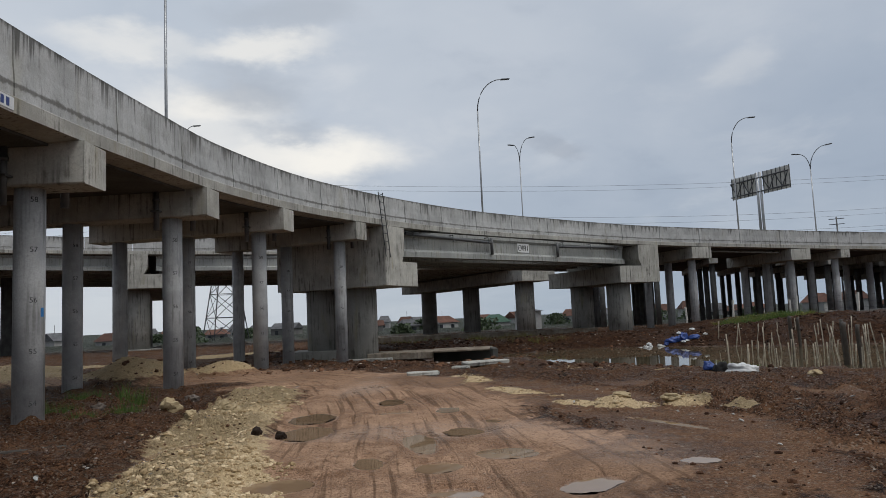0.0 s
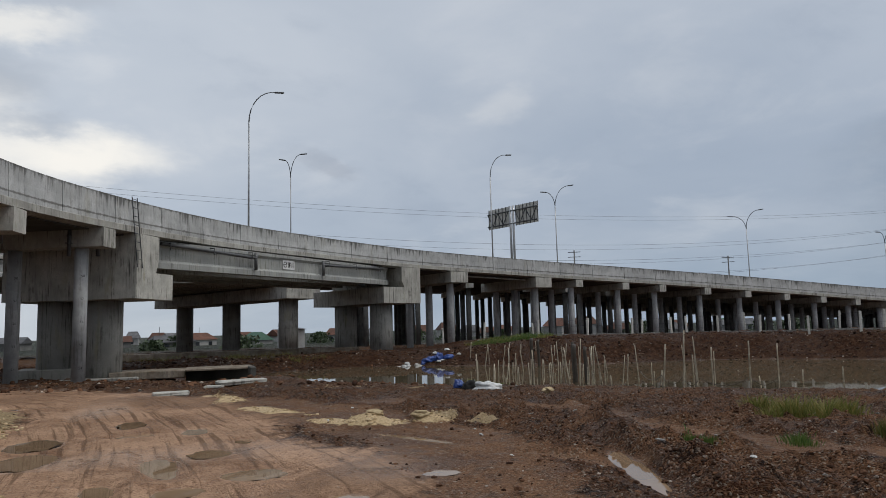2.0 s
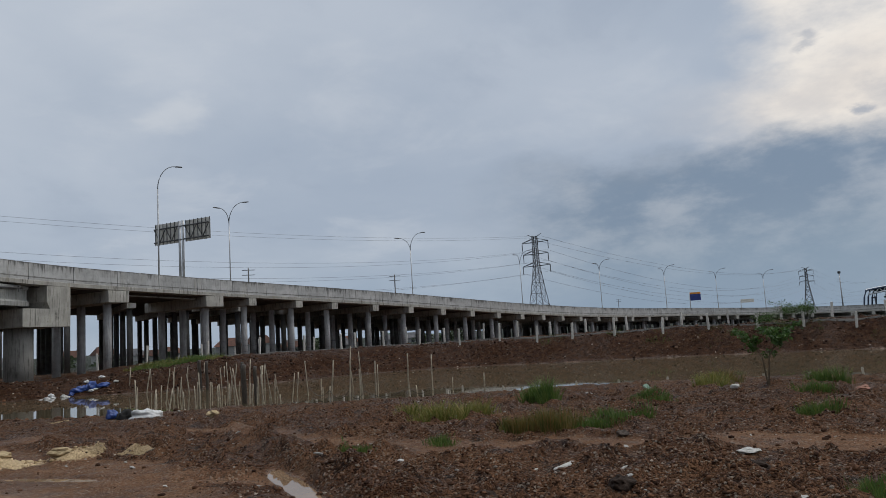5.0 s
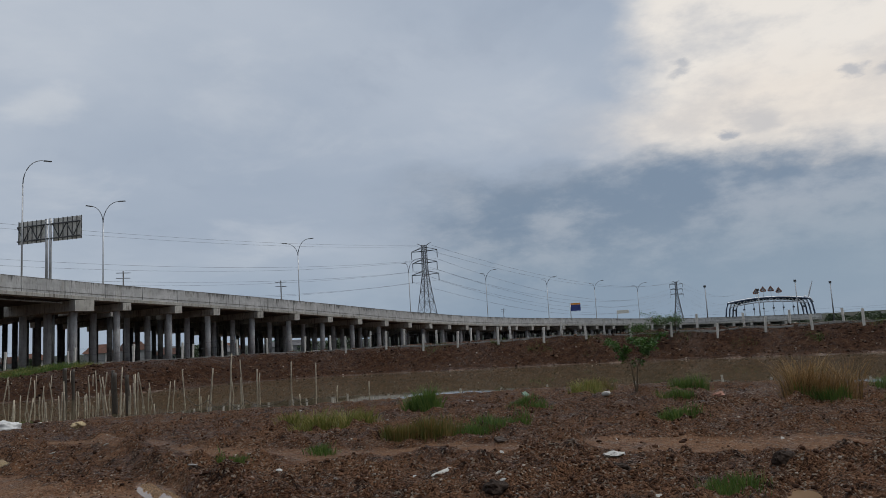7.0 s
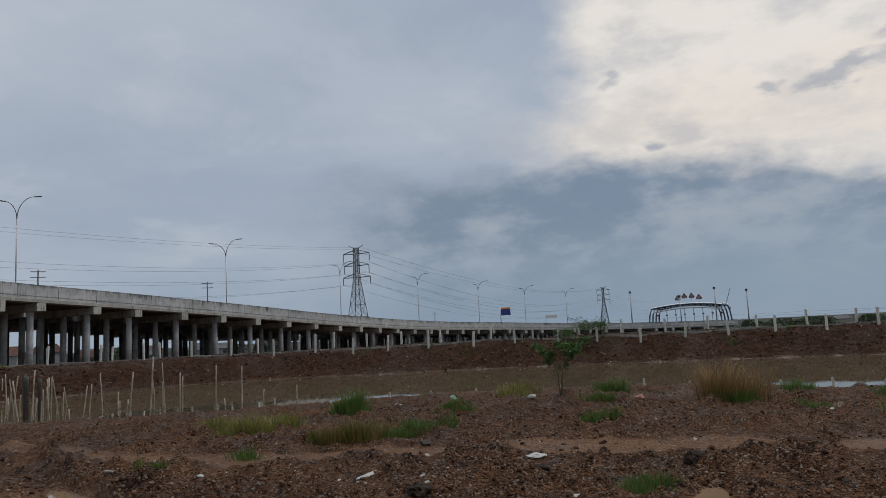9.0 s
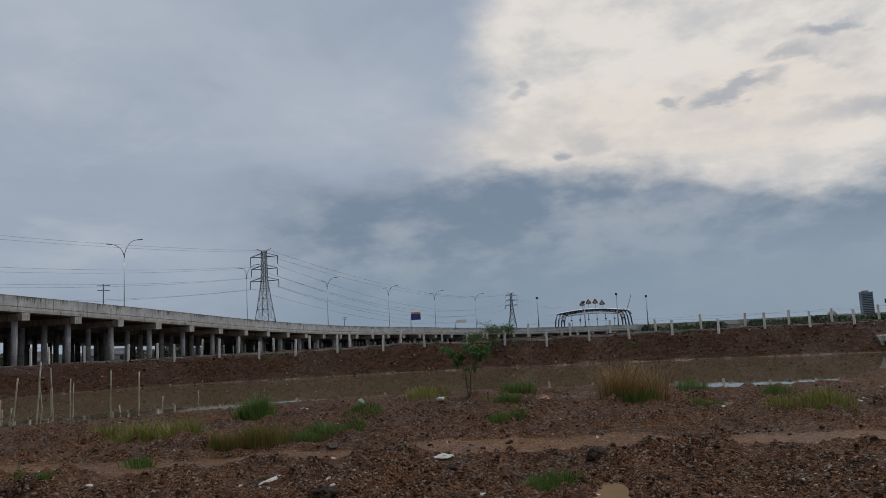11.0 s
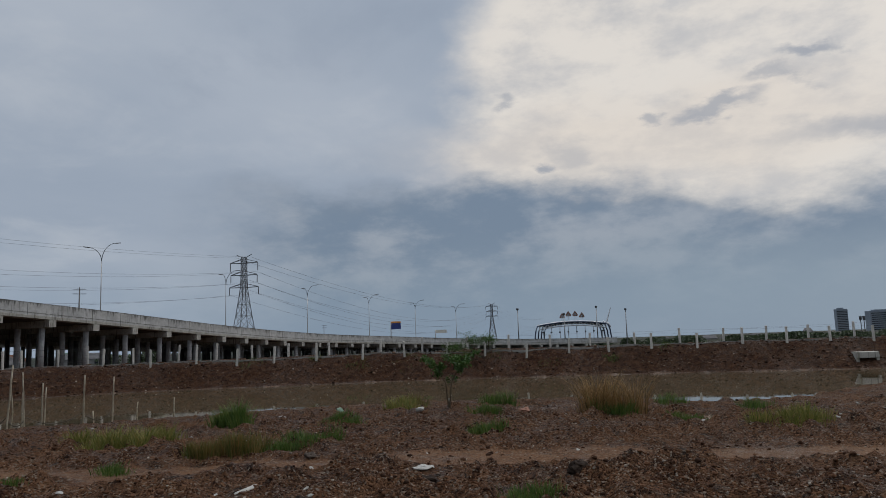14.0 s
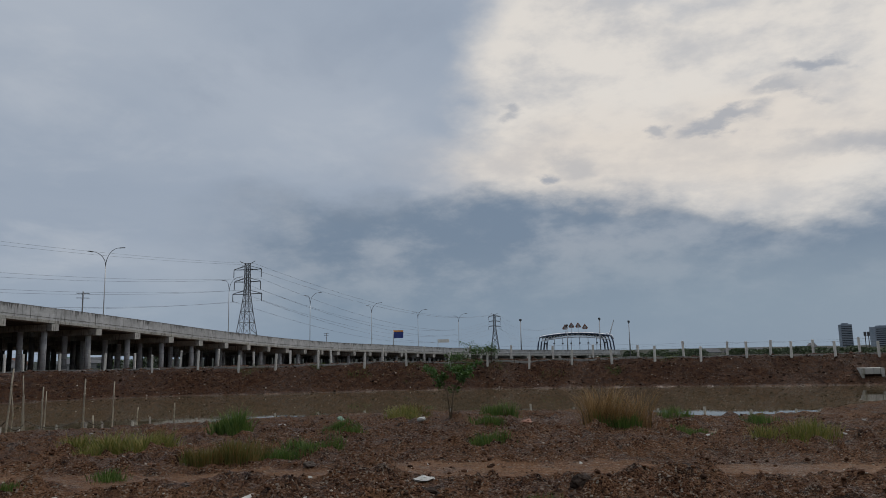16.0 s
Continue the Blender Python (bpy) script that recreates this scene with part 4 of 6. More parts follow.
q, n = RAMP.at(51.6), RAMP.inward(51.6)
d = thing("parapet_plate", pose(q.x - n.x * 0.06, q.y - n.y * 0.06, q.z - 1.42, 0, 0, 90), "small white plate with blue marks on the deck edge", "sign plate")
part("plate", box(bmesh.new(), -0.3, 0.3, 0.0, 0.02, -0.09, 0.13, 0.004), WHITE, d)
for k in range(3):
    part("blue_bar", box(bmesh.new(), -0.22 + 0.15 * k, -0.14 + 0.15 * k, -0.006, -0.001, -0.05, 0.09), SIGNBLUE, d)

# metre marks stencilled on the piles next to the track


FADED = material("faded_stencil_paint", [(0.06, 0.06, 0.062), (0.13, 0.13, 0.13)], 0.85, 9, 0.1, 60)


def stencil(text, centre, radius, az, size):
    cu = bpy.data.curves.new("stencil", "FONT")
    cu.body, cu.size, cu.align_x = text, size, "CENTER"
    tmp = new("stencil", cu)
    dg = bpy.context.evaluated_depsgraph_get()
    me = bpy.data.meshes.new_from_object(tmp.evaluated_get(dg))
    bpy.data.objects.remove(tmp)
    for v in me.vertices:
        a = az + v.co.x / radius
        v.co = (centre[0] + (radius + 0.004) * math.sin(a), centre[1] - (radius + 0.004) * math.cos(a), centre[2] + v.co.y)
    me.materials.clear()
    me.materials.append(FADED)
    return me


bents = [o for o in scene.objects if o.name.startswith("pile_bent")]
for bent in bents[7:11]:
    cols = [o for o in bent.children if o.name.startswith("column")]
    for c in cols[:2]:
        xs = [v.co.x for v in c.data.vertices]
        ys = [v.co.y for v in c.data.vertices]
        x, y = (min(xs) + max(xs)) / 2, (min(ys) + max(ys)) / 2
        face = math.atan2(-x, y) + 0.25
        for k in range(5):
            part("stencil_number", stencil(str(54 + k), (x, y, -0.05 + 0.35 + 1.0 * k), 0.29, face, 0.15), FADED, c, "black stencilled metre number")

tag_pile = [o for o in bents[7].children if o.name.startswith("column")][0]
tq = RAMP.at(RAMP_BENTS[7]) + RAMP.inward(RAMP_BENTS[7]) * 1.15
face = math.atan2(-tq.x, tq.y) + 0.75
bm = bmesh.new()
for k in range(4):
    for z in (2.02, 2.20):
        bm.verts.new((tq.x + 0.296 * math.sin(face + 0.09 * k), tq.y - 0.296 * math.cos(face + 0.09 * k), z))
bm.verts.ensure_lookup_table()
for k in range(3):
    bm.faces.new([bm.verts[i] for i in (2 * k, 2 * k + 2, 2 * k + 3, 2 * k + 1)])
part("paint_mark", bm, material("bright_blue_paint", [(0.02, 0.16, 0.42), (0.04, 0.24, 0.55)], 0.6, 5, 0.1, 30), tag_pile, "bright blue painted mark")

# ---------- lamps on the road ----------


def street_lamp(x, y, base, top, arms, label, group):
    d = thing("street_lamp", pose(x, y, base), label, "street lamp", group)
    h = top - base
    bend = h * 0.80
    part("pole", tube(bmesh.new(), [(0, 0, 0), (0, 0, bend)], 0.085, 10, 0.06), STEEL, d)
    part("base_plate", box(bmesh.new(), -0.2, 0.2, -0.2, 0.2, 0, 0.05), STEEL, d)
    for ang, reach, rise in arms:
        c, s = math.sin(radians(ang)), math.cos(radians(ang))
        pts = []
        for k in range(9):
            u = k / 8 * math.pi / 2
            pts.append((c * reach * (1 - math.cos(u)), s * reach * (1 - math.cos(u)), bend - 0.05 + (h * rise - bend) * math.sin(u)))
        arm = part("arm", tube(bmesh.new(), pts, 0.048, 8, 0.035), DARKSTEEL, d)
        bm = box(bmesh.new(), -0.13, 0.13, -0.1, 0.7, -0.055, 0.055, 0.035)
        bmesh.ops.transform(bm, matrix=Matrix.Translation(pts[-1]) @ pose(0, 0, 0, 6, 0, -ang), verts=bm.verts)
        part("lamp_head", bm, DARKSTEEL, arm)
    return d


def at_azimuth(line, off, az):
    """The place on a line, moved inward by off, that lies at this bearing."""
    best = min((abs(math.degrees(math.atan2(q.x, q.y)) - az), s) for s in np.arange(45, line.length, 0.5) for q in [line.at(s) + line.inward(s) * off] if q.y > 2)
    return line.at(best[1]) + line.inward(best[1]) * off


for az, tan in ((-21.0, 0.56), (3.1, 0.338), (22.25, 0.246)):
    q = at_azimuth(RAMP, RAMP_W - 0.2, az)
    street_lamp(q.x, q.y, q.z - 1.25, 1.65 + tan * math.hypot(q.x, q.y), ((75, 2.3, 1.0),), "tall single-arm steel street lamp on the ramp", "single street lamps")
for az, tan in ((-20.2, 0.272), (6.35, 0.247), (27.4, 0.193), (41.4, 0.141), (50.2, 0.106), (56.3, 0.085), (61.0, 0.070), (64.7, 0.060), (67.9, 0.053)):
    q = at_azimuth(MAIN, 10.0, az)
    street_lamp(q.x, q.y, q.z - 1.25, 1.65 + tan * math.hypot(q.x, q.y), ((az + 90, 1.3 if az < 15 else 1.8, 1.0), (az - 100, 0.7 if az < 15 else 1.2 if az < 35 else 1.8 if az < 48 else 0.6, 0.945)), "tall double-arm steel street lamp on the main road", "double street lamps")
for az, tan in ((72.8, 0.042), (78.9, 0.041), (81.1, 0.036), (76.4, 0.033)):
    r = 300
    x, y = r * math.sin(radians(az)), r * math.cos(radians(az))
    d = thing("light_mast", pose(x, y, -2.9), "tall slim floodlight mast near the toll plaza", "light mast", "floodlight masts")
    part("mast", tube(bmesh.new(), [(0, 0, 0), (0, 0, 4.5 + tan * r)], 0.28, 8, 0.16), STEEL, d)
    part("floodlight", box(bmesh.new(), -0.5, 0.5, -0.4, 0.4, 4.3 + tan * r, 5.1 + tan * r, 0.05), DARKSTEEL, d)

# ---------- direction sign seen from behind ----------
q = at_azimuth(RAMP, RAMP_W - 0.1, 24.1)
gantry = thing("road_sign", pose(q.x, q.y, q.z - 1.25, 0, 0, -69), "two road sign boards seen from behind on a steel post", "road sign")
gh = 1.65 + math.hypot(q.x, q.y) * 0.168 - (q.z - 1.25)
for dx in (-0.22, 0.22):
    part("post", tube(bmesh.new(), [(dx, 0, 0), (dx, 0, gh)], 0.13, 10), STEEL, gantry)
for side in (-1, 1):
    x0, x1 = (0.5, 3.75) if side > 0 else (-3.75, -0.5)
    z0, z1 = gh - 2.2, gh + 0.0
    board = part("board", box(bmesh.new(), x0, x1, 0.16, 0.20, z0, z1), PALEBOARD, gantry)
    for k in range(7):
        x = x0 + (x1 - x0) * k / 6
        part("stiffener", box(bmesh.new(), x - 0.018, x + 0.018, 0.08, 0.155, z0 - 0.03, z1 + 0.03), DARKSTEEL, board)
    for z in (gh - 1.95, gh - 0.55):
        part("beam", tube(bmesh.new(), [(0, -0.05, z), (x1 if side > 0 else x0, -0.05, z)], 0.075, 8), DARKSTEEL, board)
    for k in range(4):
        xa, xb = x0 + (x1 - x0) * k / 4, x0 + (x1 - x0) * (k + 1) / 4
        za, zb = (gh - 1.95, gh - 0.55) if k % 2 else (gh - 0.55, gh - 1.95)
        part("brace", tube(bmesh.new(), [(xa, -0.05, za), (xb, -0.05, zb)], 0.05, 6), DARKSTEEL, board)

q = at_azimuth(MAIN, 0.6, 63.1)
d = thing("blue_road_sign", pose(q.x, q.y, q.z - 1.25, 0, 0, -63), "blue road sign with an orange strip on a post", "road sign")
part("post", tube(bmesh.new(), [(-1.15, 0, 0), (-1.15, 0, 5.2)], 0.1, 8), STEEL, d)
part("board", box(bmesh.new(), -1.15, 1.15, -0.06, 0, 3.5, 4.9, 0.01), SIGNBLUE, d)
part("strip", box(bmesh.new(), -1.15, 1.15, -0.066, 0, 4.91, 5.3, 0.01), SIGNORANGE, d)
q = at_azimuth(MAIN, 0.6, 66.7)
d = thing("white_road_sign", pose(q.x, q.y, q.z - 1.25, 0, 0, -66), "small white road sign on a thin post", "road sign")
part("post", tube(bmesh.new(), [(-1.3, 0, 0), (-1.3, 0, 3.7)], 0.08, 8), STEEL, d)
part("board", box(bmesh.new(), -1.3, 1.5, -0.06, 0, 2.9, 3.7, 0.01), PALEBOARD, d)

# ---------- power line ----------


def lattice(bm, levels, r):
    """Square lattice legs with crossed bracing; levels are (height, half width)."""
    for (z0, w0), (z1, w1) in zip(levels, levels[1:]):
        for k in range(4):
            sx, sy = (1, 1, -1, -1)[k], (1, -1, -1, 1)[k]
            tx, ty = (1, -1, -1, 1)[k], (-1, -1, 1, 1)[k]
            tube(bm, [(sx * w0, sy * w0, z0), (sx * w1, sy * w1, z1)], r, 4)
            tube(bm, [(sx * w0, sy * w0, z0), (tx * w1, ty * w1, z1)], r * 0.6, 4)
            tube(bm, [(tx * w0, ty * w0, z0), (sx * w1, sy * w1, z1)], r * 0.6, 4)
            tube(bm, [(sx * w1, sy * w1, z1), (tx * w1, ty * w1, z1)], r * 0.5, 4)
    return bm


ARMS = ((39.5, 6.6, 3.2), (34.5, 6.3, 3.0), (29.5, 6.9, 3.0))


def pylon(x, y, turn, thick):
    d = thing("pylon", pose(x, y, -3.0, 0, 0, turn) @ Matrix.Diagonal((1, 1, 1.09, 1)), "tall steel lattice electricity pylon", "pylon", "power line pylons")
    part("body", lattice(bmesh.new(), [(0, 5.2), (7, 4.2), (13, 3.35), (18, 2.6), (22.5, 2.0), (26.5, 1.5), (29.5, 1.15), (32, 1.05), (34.5, 1.0), (37, 0.95), (39.5, 0.95), (42.0, 0.9)], thick), DARKSTEEL, d)
    for z, reach, drop in ARMS:
        for side in (-1, 1):
            bm = bmesh.new()
            for w in (-0.8, 0.8):
                tube(bm, [(side * 0.9, w, z), (side * reach, 0, z + 0.1)], thick * 0.8, 4)
                tube(bm, [(side * 0.9, w, z + 1.6), (side * reach, 0, z + 0.2)], thick * 0.7, 4)
            part("cross_arm", bm, DARKSTEEL, d)
            part("insulator", tube(bmesh.new(), [(side * reach, 0, z), (side * reach, 0, z - drop)], 0.17, 6), DARKSTEEL, d)
    for side in (-1, 1):
        part("earth_wire_arm", tube(bmesh.new(), [(side * 0.8, 0, 41.8), (side * 3.6, 0, 43.0)], thick * 0.8, 4), DARKSTEEL, d)
    return d


PYLONS = [(-62, 203, 0), (258.5, 206, 12), (756, 264, 12)]
for x, y, turn in PYLONS:
    pylon(x, y, turn + 90, 0.16 if x < 700 else 0.22)
PYLONS = [(-380, 200, 0)] + PYLONS + [(1250, 330, 8)]
for (x0, y0, _), (x1, y1, _) in zip(PYLONS, PYLONS[1:]):
    e = Vector((x1 - x0, y1 - y0, 0))
    side = Vector((-e.y, e.x, 0)).normalized()
    levels = [(z - drop - 0.4, s * reach, 9.5) for z, reach, drop in ARMS for s in (-1, 1)] + [(42.6, 3.6, 6.5), (42.6, -3.6, 6.5)]
    for z, off, sag in levels:
        pts = []
        for k in range(25):
            u = k / 24
            q = Vector((x0, y0, z)) + e * u + side * off
            q.z -= sag * 4 * u * (1 - u) * (e.length / 320) ** 1.2
            pts.append(q)
        tagged(part("power_cable", tube(bmesh.new(), pts, 0.032 if x1 < 700 else 0.05, 5), DARKSTEEL), "thin dark power cable sagging between pylons", "power cable", "power cables")
for az, tan, r in ((28.8, 0.102, 120), (40.1, 0.084, 135), (57.5, 0.030, 300)):
    x, y = r * math.sin(radians(az)), r * math.cos(radians(az))
    h = 1.65 + tan * r + 2.9
    d = thing("utility_pole", pose(x, y, -2.9, 0, 0, -az), "slim utility pole with short cross-arms", "utility pole", "utility poles")
    part("pole", tube(bmesh.new(), [(0, 0, 0), (0, 0, h)], 0.14, 8, 0.1), DARKSTEEL, d)
    for z in (h - 0.3, h - 1.1):
        part("cross_arm", box(bmesh.new(), -1.0, 1.0, -0.06, 0.06, z - 0.05, z + 0.05), DARKSTEEL, d)

# ---------- fence along the bank ----------
BANK = Line([(x, y, 0) for x, y in FENCE_LINE])
SHORE = Line([(x, y, 0) for x, y in FAR_SHORE])


def fence_run(off, s0, s1, gap, tall, group):
    rng = random.Random(int(off * 10))
    prev = None
    s = s0
    while s < s1:
        p, n = BANK.at(s), BANK.inward(s)
        q = p + n * (off + rng.uniform(-0.08, 0.08))
        g = ground_height(q.x, q.y)
        h = tall * (1 - 0.16 * float(step(q.x, 38, 47)))
        top = g + h * rng.uniform(0.9, 1.08)
        d = thing("fence_post", pose(q.x, q.y, g - 0.25, rng.uniform(-3, 3), rng.uniform(-3, 3), rng.uniform(0, 90)), "pale concrete fence post standing on the earth bank", "fence post", group)
        bm = box(bmesh.new(), -0.065, 0.065, -0.065, 0.065, 0, top - g + 0.25, 0.012)
        part("shaft", bm, POSTCON, d)
        if prev is not None:
            for k in (0.25, 0.6, 0.95):
                a, b = Vector((prev.x, prev.y, prev.z + h * k)), Vector((q.x, q.y, g + h * k))
                m = (a + b) / 2 - Vector((0, 0, 0.04))
                part("wire", tube(bmesh.new(), [a, m, b], 0.0035, 4, caps=False), DARKSTEEL, d).matrix_parent_inverse = d.matrix_world.inverted()
        prev = Vector((q.x, q.y, g))
        s += gap * rng.uniform(0.92, 1.08)


bank_start = float(np.interp(23.0, BANK.p[:, 0], BANK.s))
fence_run(3.5, bank_start, BANK.length - 8, 2.75, 1.22, "fence posts on the bank")
fence_run(7.5, bank_start - 6, BANK.length - 8, 2.9, 1.25, "fence posts behind the bank")

strip = thing("path_edge", Matrix.Identity(4), "pale concrete edging along the top of the bank", "edging", kind="structure")
s = bank_start - 4
while s < BANK.length - 8:
    st = []
    for k in range(4):
        u = s + 2.9 * k / 3
        q, n = BANK.at(u), BANK.inward(u)
        q = q + n * 4.3
        q.z = max(ground_height(q.x, q.y), ground_height(q.x - n.x * 0.5, q.y - n.y * 0.5)) + 0.02
        st.append((q, n))
    part("edging_block", sweep(bmesh.new(), [(-0.14, -0.3), (-0.14, 0.04), (0.14, 0.04), (0.14, -0.3)], st), COLUMN, strip)
    s += 2.95

# ---------- bamboo stakes in the pond ----------
STAKES = [(16.7, 45.5, 1.5), (16.5, 42.4, 1.4), (17.5, 43.8, 1.2), (17.1, 41.0, 1.35), (18.1, 42.2, 1.4), (16.0, 36.6, 1.0), (14.8, 28.2, 1.55), (14.6, 27.5, 1.5), (14.8, 27.2, 1.85), (15.2, 26.6, 1.2), (15.7, 26.7, 1.6), (15.5, 25.2, 1.2), (17.9, 27.5, 1.5),
          (16.7, 24.2, 1.6), (16.7, 22.9, 2.13), (22.3, 30.1, 1.3), (16.9, 22.2, 1.9), (17.3, 22.0, 1.5), (18.6, 21.6, 1.7), (19.2, 20.9, 1.6), (13.5, 29.2, 1.0), (14.6, 28.6, 1.2), (15.0, 26.9, 0.7), (19.5, 43.5, 1.3), (20.3, 42.8, 1.5), (21.2, 42.0, 1.2), (20.9, 40.8, 1.45), (22.0, 40.2, 1.1), (18.9, 44.6, 1.2)]
rng = random.Random(4)
# a thick row of short canes before the weedy bank, and stragglers further along
for k in range(34):
    a, q = radians(rng.uniform(20.3, 30.5)), rng.uniform(30, 41)
    if inside(np.array([q * math.sin(a)]), np.array([q * math.cos(a)]), FAR_SHORE + NEAR_SHORE)[0]:
        STAKES.append((q * math.sin(a), q * math.cos(a), rng.uniform(0.5, 1.5)))
for k in range(12):
    a, q = radians(rng.uniform(30, 47)), rng.uniform(27, 38)
    STAKES.append((q * math.sin(a), q * math.cos(a), rng.uniform(0.4, 1.3)))
for i, (x, y, h) in enumerate(STAKES):
    lx, ly = rng.gauss(0, 0.13) * h, rng.gauss(0, 0.09) * h
    d = thing("bamboo_stake", pose(x, y, WATER_Z - 0.7), "weathered bamboo stake standing in the pond", "stake", "bamboo stakes")
    r = rng.uniform(0.021, 0.034)
    n = 5
    pts = [(lx * k / n + rng.uniform(-0.01, 0.01), ly * k / n, (h + 0.7) * k / n) for k in range(n + 1)]
    part("cane", tube(bmesh.new(), pts, r * 1.1, 8, r * 0.85), BAMBOO, d)
    for k in range(1, n):
        a = Vector(pts[k])
        part("node", tube(bmesh.new(), [a - Vector((0, 0, 0.012)), a + Vector((0, 0, 0.012))], r * 1.18, 8), BAMBOO, d)
for x, y, r, h in ((15.0, 27.9, 0.10, 1.6), (15.3, 27.5, 0.08, 1.5), (19.0, 40.6, 0.11, 1.7), (19.3, 40.3, 0.09, 1.6), (15.15, 28.3, 0.07, 1.7)):
    d = thing("old_post", pose(x, y, WATER_Z - 0.7), "dark wet wooden post in the pond", "post", "old wooden posts")
    part("trunk", tube(bmesh.new(), [(0, 0, 0), (0.03, 0.02, 0.9), (0.0, 0.05, h + 0.5), (0.02, 0.03, h + 0.7)], r, 10, r * 0.9), WETWOOD, d)
ORDER = [12, 13, 14, 16, 18, 19]
for a, b in zip(ORDER, ORDER[1:]):
    p, q = Vector(STAKES[a][:2] + (WATER_Z + 0.42,)), Vector(STAKES[b][:2] + (WATER_Z + 0.42,))
    pts = [p.lerp(q, k / 8) - Vector((0, 0, 0.3 * 4 * (k / 8) * (1 - k / 8))) for k in range(9)]
    tagged(part("net_rope", tube(bmesh.new(), pts, 0.014, 5), WETWOOD), "dark sagging net rope between stakes", "rope", "net ropes")

# ---------- plants ----------


def tuft(x, y, width, height, count, mat, label, lean=0.5, seed=0, flat=1.0):
    """A clump of narrow bent blades growing from the soil."""
    rng = random.Random(seed)
    verts, faces = [], []
    hearts = []
    for i in range(max(4, int(width * 7))):
        a, rr = rng.uniform(0, math.tau), width / 2 * math.sqrt(rng.random()) * 0.85
        hearts.append((x + rr * math.cos(a), y + rr * math.sin(a) * flat, rng.uniform(0.5, 1.1)))
    grown = []
    for i in range(count):
        hx, hy, hh = rng.choice(hearts)
        sp = 0.06 + 0.05 * width
        verts.append((hx + rng.gauss(0, sp), hy + rng.gauss(0, sp)))
        grown.append((hx, hy, hh))
    zs = land(np.array([v[0] for v in verts]), np.array([v[1] for v in verts]))[0]
    pts = []
    for (bx, by), z, (hx, hy, hh) in zip(verts, zs, grown):
        h = height * hh * rng.uniform(0.35, 1.1)
        out = math.atan2(by - hy, bx - hx) + rng.uniform(-0.9, 0.9)
        bend = h * lean * rng.uniform(0.2, 1.0)
        w = rng.uniform(0.0025, 0.006) * (1 + height) if height < 0.9 else rng.uniform(0.003, 0.006)
        side = rng.uniform(0, math.tau)
        sx, sy = math.cos(side) * w, math.sin(side) * w
        i = len(pts)
        for u, ww in ((0, 1.0), (0.4, 0.9), (0.75, 0.6)):
            cx_, cy_ = bx + math.cos(out) * bend * u * u, by + math.sin(out) * bend * u * u
            pts += [(cx_ - sx * ww, cy_ - sy * ww, z - 0.02 + h * u), (cx_ + sx * ww, cy_ + sy * ww, z - 0.02 + h * u)]
        pts.append((bx + math.cos(out) * bend, by + math.sin(out) * bend, z + h * (1 - 0.12 * lean)))
        faces += [(i, i + 1, i + 3, i + 2), (i + 2, i + 3, i + 5, i + 4), (i + 4, i + 5, i + 6)]
    me = bpy.data.meshes.new("grass_tuft")
    me.from_pydata(pts, [], faces)
    me.materials.append(mat)
    return tagged(new("grass_tuft", me), label, "grass", "grass tufts", "stuff")


